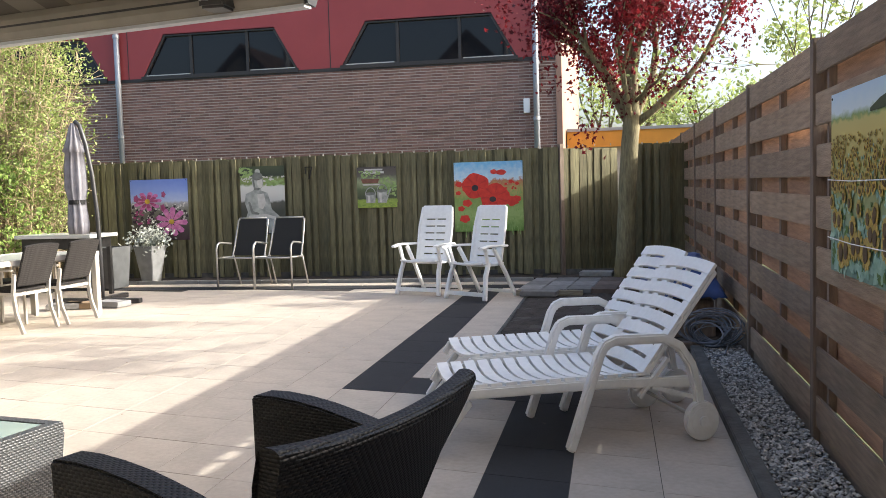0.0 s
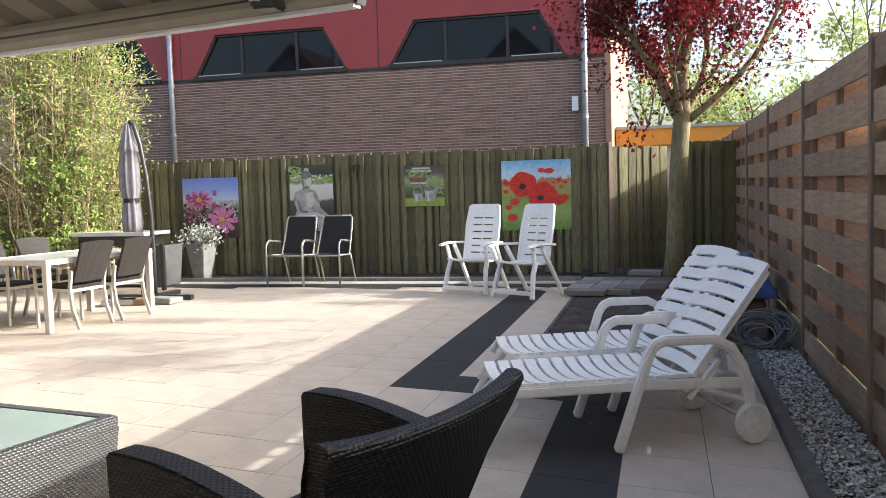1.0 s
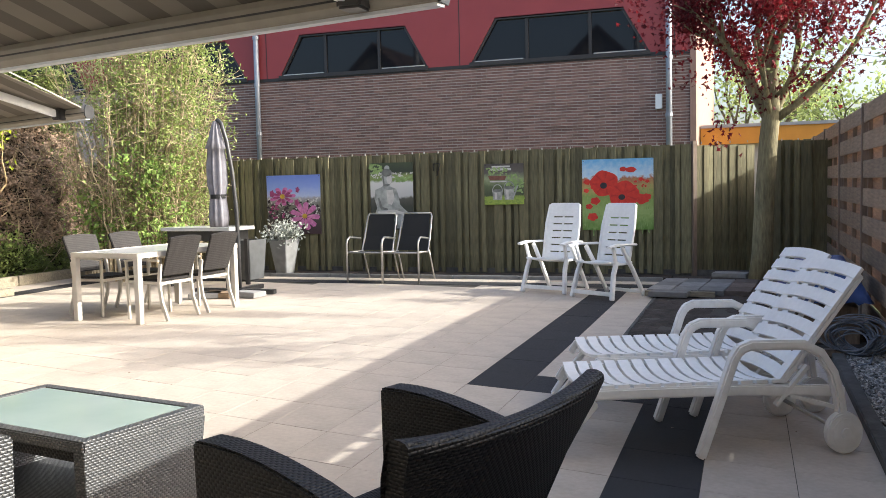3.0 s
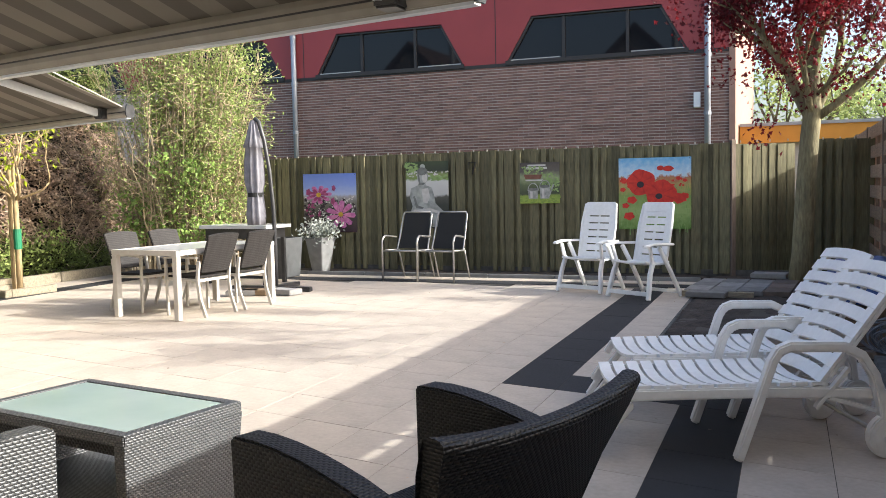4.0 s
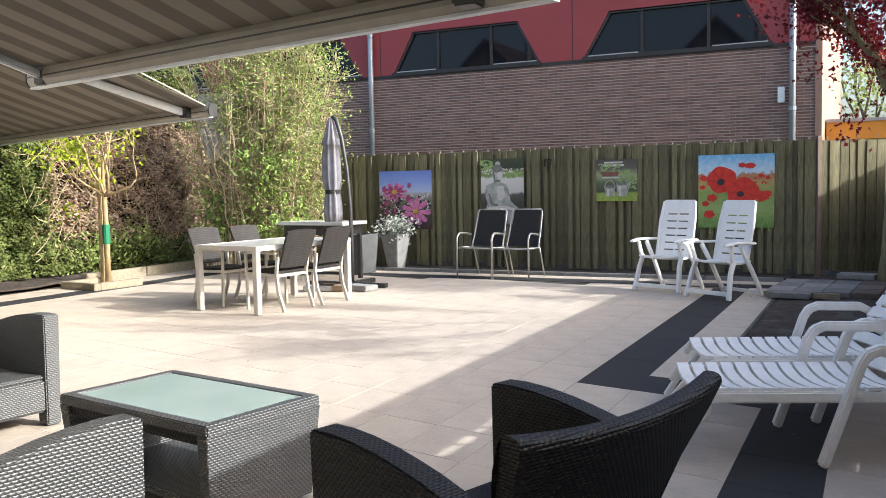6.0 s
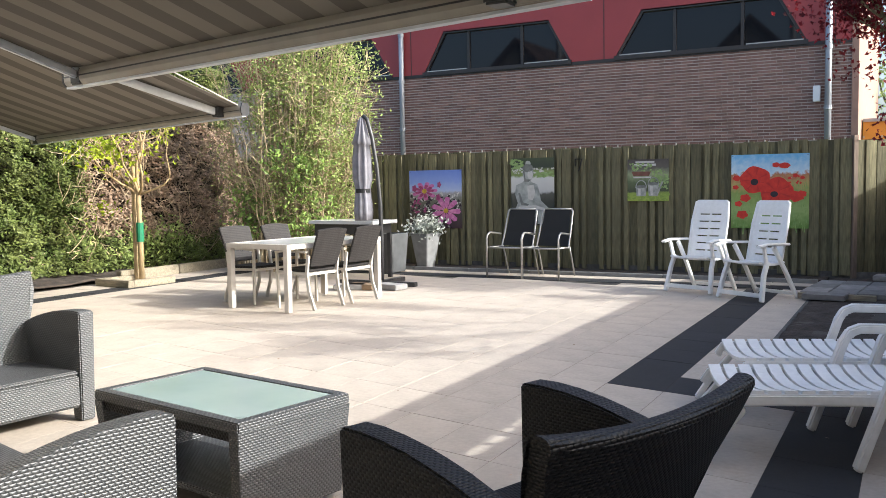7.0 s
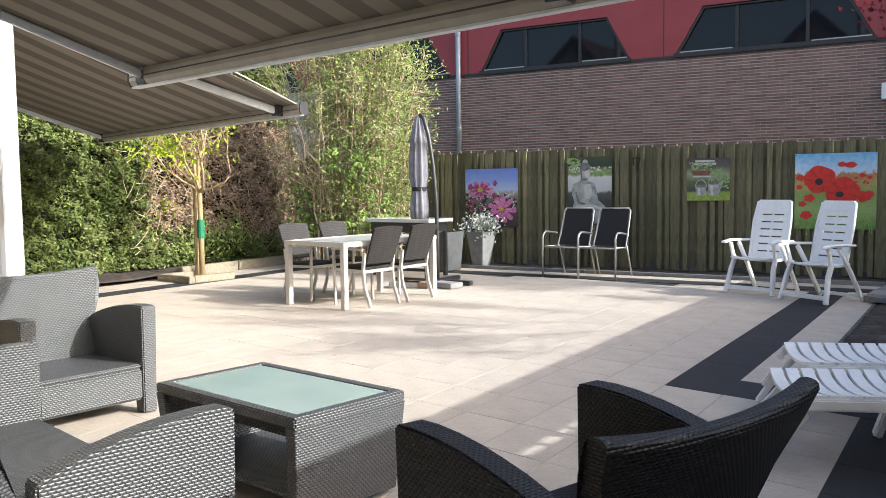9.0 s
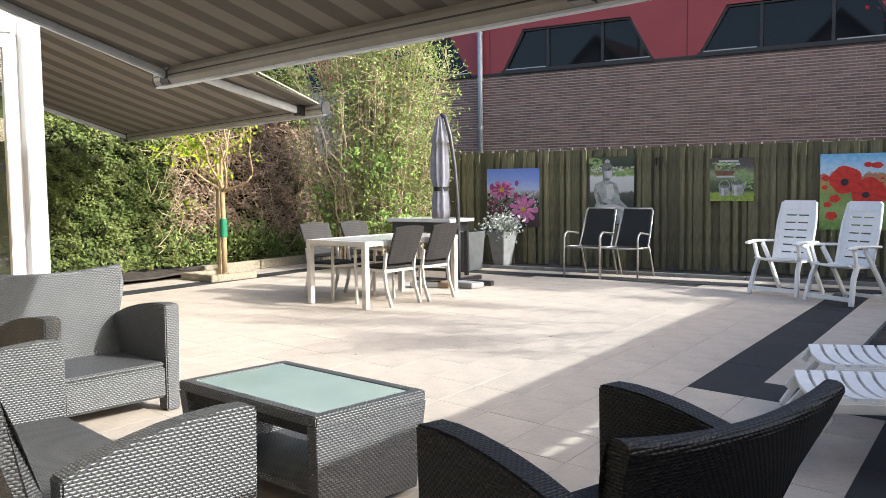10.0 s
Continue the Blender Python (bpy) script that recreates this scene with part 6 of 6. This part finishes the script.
def shrub():
    ob = thing("shrub", pose(-9.0, 11.45, 0.03), "tall dense twiggy shrub with pale stems and small leaves", "shrub")
    rng = random.Random(17)
    s = Shape()
    tips, inner = [], []
    for k in range(330):
        a = rng.uniform(0, 6.283)
        q = math.sqrt(rng.random())
        z = rng.uniform(0.9, 4.15) if k % 3 else rng.uniform(2.6, 4.3)
        if math.cos(a) < -0.35 and q > 0.4 and rng.random() < 0.55:
            continue
        wide = 1.72 * math.sin(min(1.0, 0.34 + 0.30 * z) * math.pi * 0.5) * (1.0 - 0.38 * max(0.0, (z - 2.9) / 1.4) ** 2)
        top = Vector((q * wide * math.cos(a) - 0.08 * (z < 1.6), 0.55 * q * wide * math.sin(a), z))
        foot = Vector((0.52 * top.x + rng.uniform(-0.25, 0.25), 0.5 * top.y + rng.uniform(-0.2, 0.2), 0.0))
        knee = foot.lerp(top, 0.5) + Vector((-0.16 * top.x, -0.1 * top.y, 0.12 * z))
        pts = []
        for j in range(8):
            u = j / 7
            p = foot * (1 - u) ** 2 + knee * 2 * u * (1 - u) + top * u * u
            pts.append(p + Vector((rng.uniform(-1, 1), rng.uniform(-1, 1), rng.uniform(-0.6, 0.6))) * 0.045 * (j > 0))
        r = rng.uniform(0.006, 0.014)
        s.tube(pts, [r * (1 - 0.09 * j) for j in range(8)], 5)
        for j in range(2, 8):
            for _ in range(3):
                e = Vector((rng.uniform(-1, 1) + 0.2 * top.x, rng.uniform(-1, 1), rng.uniform(-0.35, 0.9))).normalized()
                p2 = pts[j] + e * rng.uniform(0.14, 0.42)
                mid = (pts[j] + p2) / 2 + Vector((rng.uniform(-1, 1), rng.uniform(-1, 1), 0.4)) * 0.03
                s.tube([pts[j], mid, p2], [0.0048, 0.004, 0.0025], 4)
                (tips if j > 3 else inner).append(p2)
                if j > 3:
                    tips.append(mid)
    tagged(part("twig_growth", s, M_TWIG, ob, "pale brown twiggy stems"), kind="stuff")
    rg = np.random.default_rng(8)
    c = around(tips, 6, 0.06, rg)
    lush = 0.40 + 0.34 * np.clip(c[:, 0] + 0.3, -0.6, 1.2) + 0.22 * np.clip(c[:, 2] - 2.2, 0, 1.6)
    patch = np.array([noise.noise((p[0] * 2.2, p[1] * 2.2, p[2] * 2.2)) for p in c])
    c = c[rg.random(len(c)) < lush + 0.7 * patch]
    part("foliage", leaves_into(Shape(), c, 0.056, rg, 0.2, 0.5), M_LEAF_BUSH, ob, "small olive-green leaves")
    low = np.stack([rg.uniform(-0.6, 1.25, 46), rg.uniform(-0.95, -0.1, 46), rg.uniform(0.5, 1.85, 46)], 1)
    low = low[(low[:, 0] > 0.3) | (low[:, 2] < 1.35)]
    c = np.repeat(low, 34, 0) + rg.normal(size=(34 * len(low), 3)) * 0.10
    part("low_leaves", leaves_into(Shape(), c, 0.088, rg, 0.3, 0.6), M_LEAF_LOW, ob, "larger fresh green leaves low down")


shrub()


def far_tree(x, y, h, r, seed):
    ob = thing("tree", pose(x, y, 0), "green leafy tree beyond the garden", "tree", "trees beyond the fence")
    rng = random.Random(seed)
    s = Shape()
    tips = []
    s.tube([(0, 0, -0.05), (0, 0, h * 0.35)], [0.22, 0.16], 8)
    for k in range(6):
        a = k * 1.05
        grow(s, (0, 0, h * 0.33), (math.cos(a) * 0.8, math.sin(a) * 0.8, 0.9), h * 0.26, 0.08, 2, rng, tips, 0.7, 0.75, 5)
    part("trunk", s, M_BARK, ob)
    rg = np.random.default_rng(seed)
    part("crown", leaves_into(Shape(), around(tips, 11, 0.32, rg), 0.15, rg, 0.2, 0.6), M_LEAF_FAR, ob, "fresh green leaves")


far_tree(0.2, 27, 5.4, 2, 31)
far_tree(3.4, 30, 5.0, 2, 32)
far_tree(6.4, 26, 4.6, 2, 33)


def bare_tree():
    """Slim sparse tree close behind the plank fence; its twigs spread along the fence above it."""
    ob = thing("tree", pose(2.0, 8.9, 0), "slim sparsely leaved tree just beyond the plank fence", "tree", "trees beyond the fence")
    rng = random.Random(44)
    s = Shape()
    tips = []
    s.tube([(0, 0, -0.05), (0.04, 0.02, 1.2), (0, 0.0, 2.15)], [0.045, 0.034, 0.022], 8)
    for d, L in (((-0.1, -1.0, 0.30), 0.95), ((0.1, -1.0, 0.60), 1.0), ((-0.1, 1.0, 0.35), 0.8), ((-0.2, -0.7, 0.95), 0.95), ((0.15, 0.5, 1.0), 0.9), ((0.0, -0.3, 1.0), 1.0), ((-0.3, -1.0, 0.42), 0.9)):
        grow(s, (0, 0.0, 2.1), d, L, 0.010, 3, rng, tips, 0.45, 0.76, 5, -0.1, (2, 3), 0.12)
    part("trunk", s, M_BARK, ob)
    rg = np.random.default_rng(44)
    c = np.concatenate([around(tips, 2, 0.07, rg), around([t for t in tips if t[2] > 2.75], 9, 0.08, rg)])
    part("crown", leaves_into(Shape(), c, 0.062, rg, 0.2, 0.6), M_LEAF_FAR, ob, "few green leaves, thicker towards the top")


bare_tree()


# ---------- bed clutter ----------
def paver_stack():
    ob = thing("paver_stack", pose(-0.55, 11.35, 0.0, 0, 0, -5), "grey and brown pavers laid in the soil bed", "pavers")
    rng = random.Random(6)
    a = mesh_of("paver", Shape().box(-0.145, 0.145, -0.22, 0.22, 0, 0.06), M_PAVER, 0.006)
    b = mesh_of("paver", Shape().box(-0.145, 0.145, -0.22, 0.22, 0, 0.06), M_CLINKER, 0.006)
    for i in range(6):
        for j in range(3):
            piece("paver", a if i < 3 else b, ob, (-0.3 + i * 0.297, -0.62 + j * 0.448, 0.015 + rng.uniform(-0.004, 0.006)), rng.uniform(-0.02, 0.02))
    piece("paver", a, ob, (0.35, 0.75, 0.075), 1.5)
    piece("paver", a, ob, (-0.15, -0.98, 0.02), 1.55)
    part("front_batten", Shape().box(-0.45, 0.35, -0.93, -0.87, 0.01, 0.07), M_SLEEPER, ob)


paver_stack()


def tarp_pile():
    ob = thing("covered_pile", pose(0.66, 7.98, 0.0), "pile under a crumpled blue tarpaulin beside the fence", "tarpaulin")
    for z0, z1, w in ((0.0, 0.16, 0.29), (0.165, 0.325, 0.275), (0.33, 0.48, 0.265)):
        part("crate", Shape().box(-w, w - 0.02, -0.38, 0.42, z0, z1), M_POST, ob, "dark timber crate", bevel=0.01)
    grid = []
    for j in range(22):
        row = []
        for i in range(20):
            u, v = -1 + 2 * i / 19, -1 + 2 * j / 21
            e = max(abs(u), abs(v))
            z = 0.66 - 0.30 * max(0, e - 0.55) / 0.45 + 0.035 * noise.noise((u * 3, v * 3, 1)) + 0.02 * noise.noise((u * 8, v * 8, 2))
            row.append((u * 0.35, v * 0.55, z))
        grid.append(row)
    part("cover", Shape().sheet(grid, 0.004), M_TARP, ob, "crumpled blue sheet", smooth=True)


tarp_pile()


def hose():
    rng = random.Random(3)
    s = Shape()
    pts = []
    for k in range(15):
        r = rng.uniform(0.12, 0.215)
        cx, cz = rng.uniform(-0.05, 0.07), r * rng.uniform(0.88, 1.0) + rng.uniform(0.0, 0.05)
        ey, tl, ph = rng.uniform(0.5, 1.0), rng.uniform(-0.5, 0.5), rng.uniform(-0.4, 0.4)
        for j in range(29):
            a = 2 * math.pi * j / 28 * 0.97 + ph
            x, z = r * math.cos(a), 0.86 * r * math.sin(a)
            pts.append((cx + x, (k - 7) * 0.014 + tl * x + 0.03 * ey * math.sin(2 * a), max(0.0, cz + z)))
    s.tube(pts + [(0.14, 0.02, 0.03), (0.22, -0.3, 0.02), (0.10, -0.5, 0.0)], 0.0075, 6)
    solid("garden_hose", s, M_HOSE, "grey garden hose loosely coiled against the fence", "hose", smooth=True, m=pose(0.82, 7.05, 0.02, 0, 0, -25) @ Matrix.Diagonal((1, 1, 0.74, 1)))


hose()
solid("timber_offcut", Shape().box(-0.45, 0.45, -0.05, 0.05, 0.0, 0.05), M_POST, "dark timber laid across the bed edge", "timber", bevel=0.006, m=pose(0.30, 7.05, 0.012, 0, 0, 2))


def leaf_litter():
    """A few dry leaves and crumbs blown over the slabs."""
    rg = np.random.default_rng(31)
    c = np.stack([rg.uniform(-4.5, 0.4, 60), rg.uniform(3.0, 11.0, 60), np.full(60, 0.010)], 1)
    s = leaves_into(Shape(), c, 0.028, rg, 0.0, 0.6)
    s.v = [(x, y, 0.004 + 0.25 * abs(z - 0.004)) for x, y, z in s.v]
    tagged(part("leaf_litter", s, M_LEAF_BROWN), "dry leaf crumbs scattered on the slabs", "leaf litter", kind="stuff")


leaf_litter()


# ---------- brickwork and paving pieces ----------
def brickwork():
    rng = random.Random(12)
    bw, bh = 0.212, 0.056
    me = mesh_of("brick", Shape().box(0, bw - 0.006, 0, 0.03, 0, bh - 0.0145), M_BRICK1)
    wall = [o for o in BUILDING.children if o.name.startswith("wall")][0]
    rest = Shape()
    count = 0
    row = 0
    z = 1.70
    while z < 3.67:
        x = -11.6 + (row % 2) * bw / 2
        while x < -0.93 - bw:
            y = 0.0 + rng.uniform(-0.003, 0.003)
            if x > -3.2 and z > 1.95 and count < 290 and abs(x + 1.3) > 0.0:
                piece("brick", me, wall, (x, y, z))
                count += 1
            else:
                rest.box(x, x + bw - 0.006, y, y + 0.03, z, z + bh - 0.0145)
            x += bw
        if x < -0.96:
            rest.box(x, -0.935, 0.0, 0.03, z, z + bh - 0.0145)
        z += bh
        row += 1
    tagged(part("brickwork", rest, M_BRICK, wall), kind="stuff")


brickwork()


def paving():
    ob = thing("patio", pose(0, 0, 0), "patio of square beige slabs with a stepped dark slab band", "paving", kind="structure")
    rng = random.Random(1)

    def slab(mt):
        g = 0.0017
        x0, x1, y0, y1 = g, TW - g, g, TD - g
        pts = [(x0, y0), (x1, y0), (x1, y1), (x0, y1)]
        b = 0.0008
        s = Shape()
        low = [(x, y + SK * x, -0.04) for x, y in pts]
        mid = [(x, y + SK * x, -b) for x, y in pts]
        ins = [(g + b, g + b), (TW - g - b, g + b), (TW - g - b, TD - g - b), (g + b, TD - g - b)]
        top = [(x, y + SK * x, 0.0) for x, y in ins]
        s.add(low + mid + top, [(0, 1, 5, 4), (1, 2, 6, 5), (2, 3, 7, 6), (3, 0, 4, 7), (4, 5, 9, 8), (5, 6, 10, 9), (6, 7, 11, 10), (7, 4, 8, 11), (8, 9, 10, 11)])
        return s
    pale = mesh_of("slab", slab(0), M_SLAB)
    dark = mesh_of("slab", slab(0), M_BLACK)
    rest = Shape()
    base = slab(0)
    n = 0
    for j in range(-22, 20):
        for i in range(-19, 8):
            what = row_of(i, j)
            if not what:
                continue
            x, y = slant(i, j)
            z = 0.0012 + rng.uniform(-0.0006, 0.0006)
            near = y > 2.4 and y < 8.4 and x > -5.0
            if what == "dark" or (near and n < 290):
                piece("slab", dark if what == "dark" else pale, ob, (x, y, z))
                n += what == "pale"
            else:
                rest.add([(a + x, b + y, c + z) for a, b, c in base.v], base.f)
    tagged(part("slabs", rest, mat("beige_slabs", (0.53, 0.457, 0.378), (0.47, 0.403, 0.331), 0.75, 35, 0.15, 160, island=0.035, stain=0.14), ob), kind="stuff")


paving()
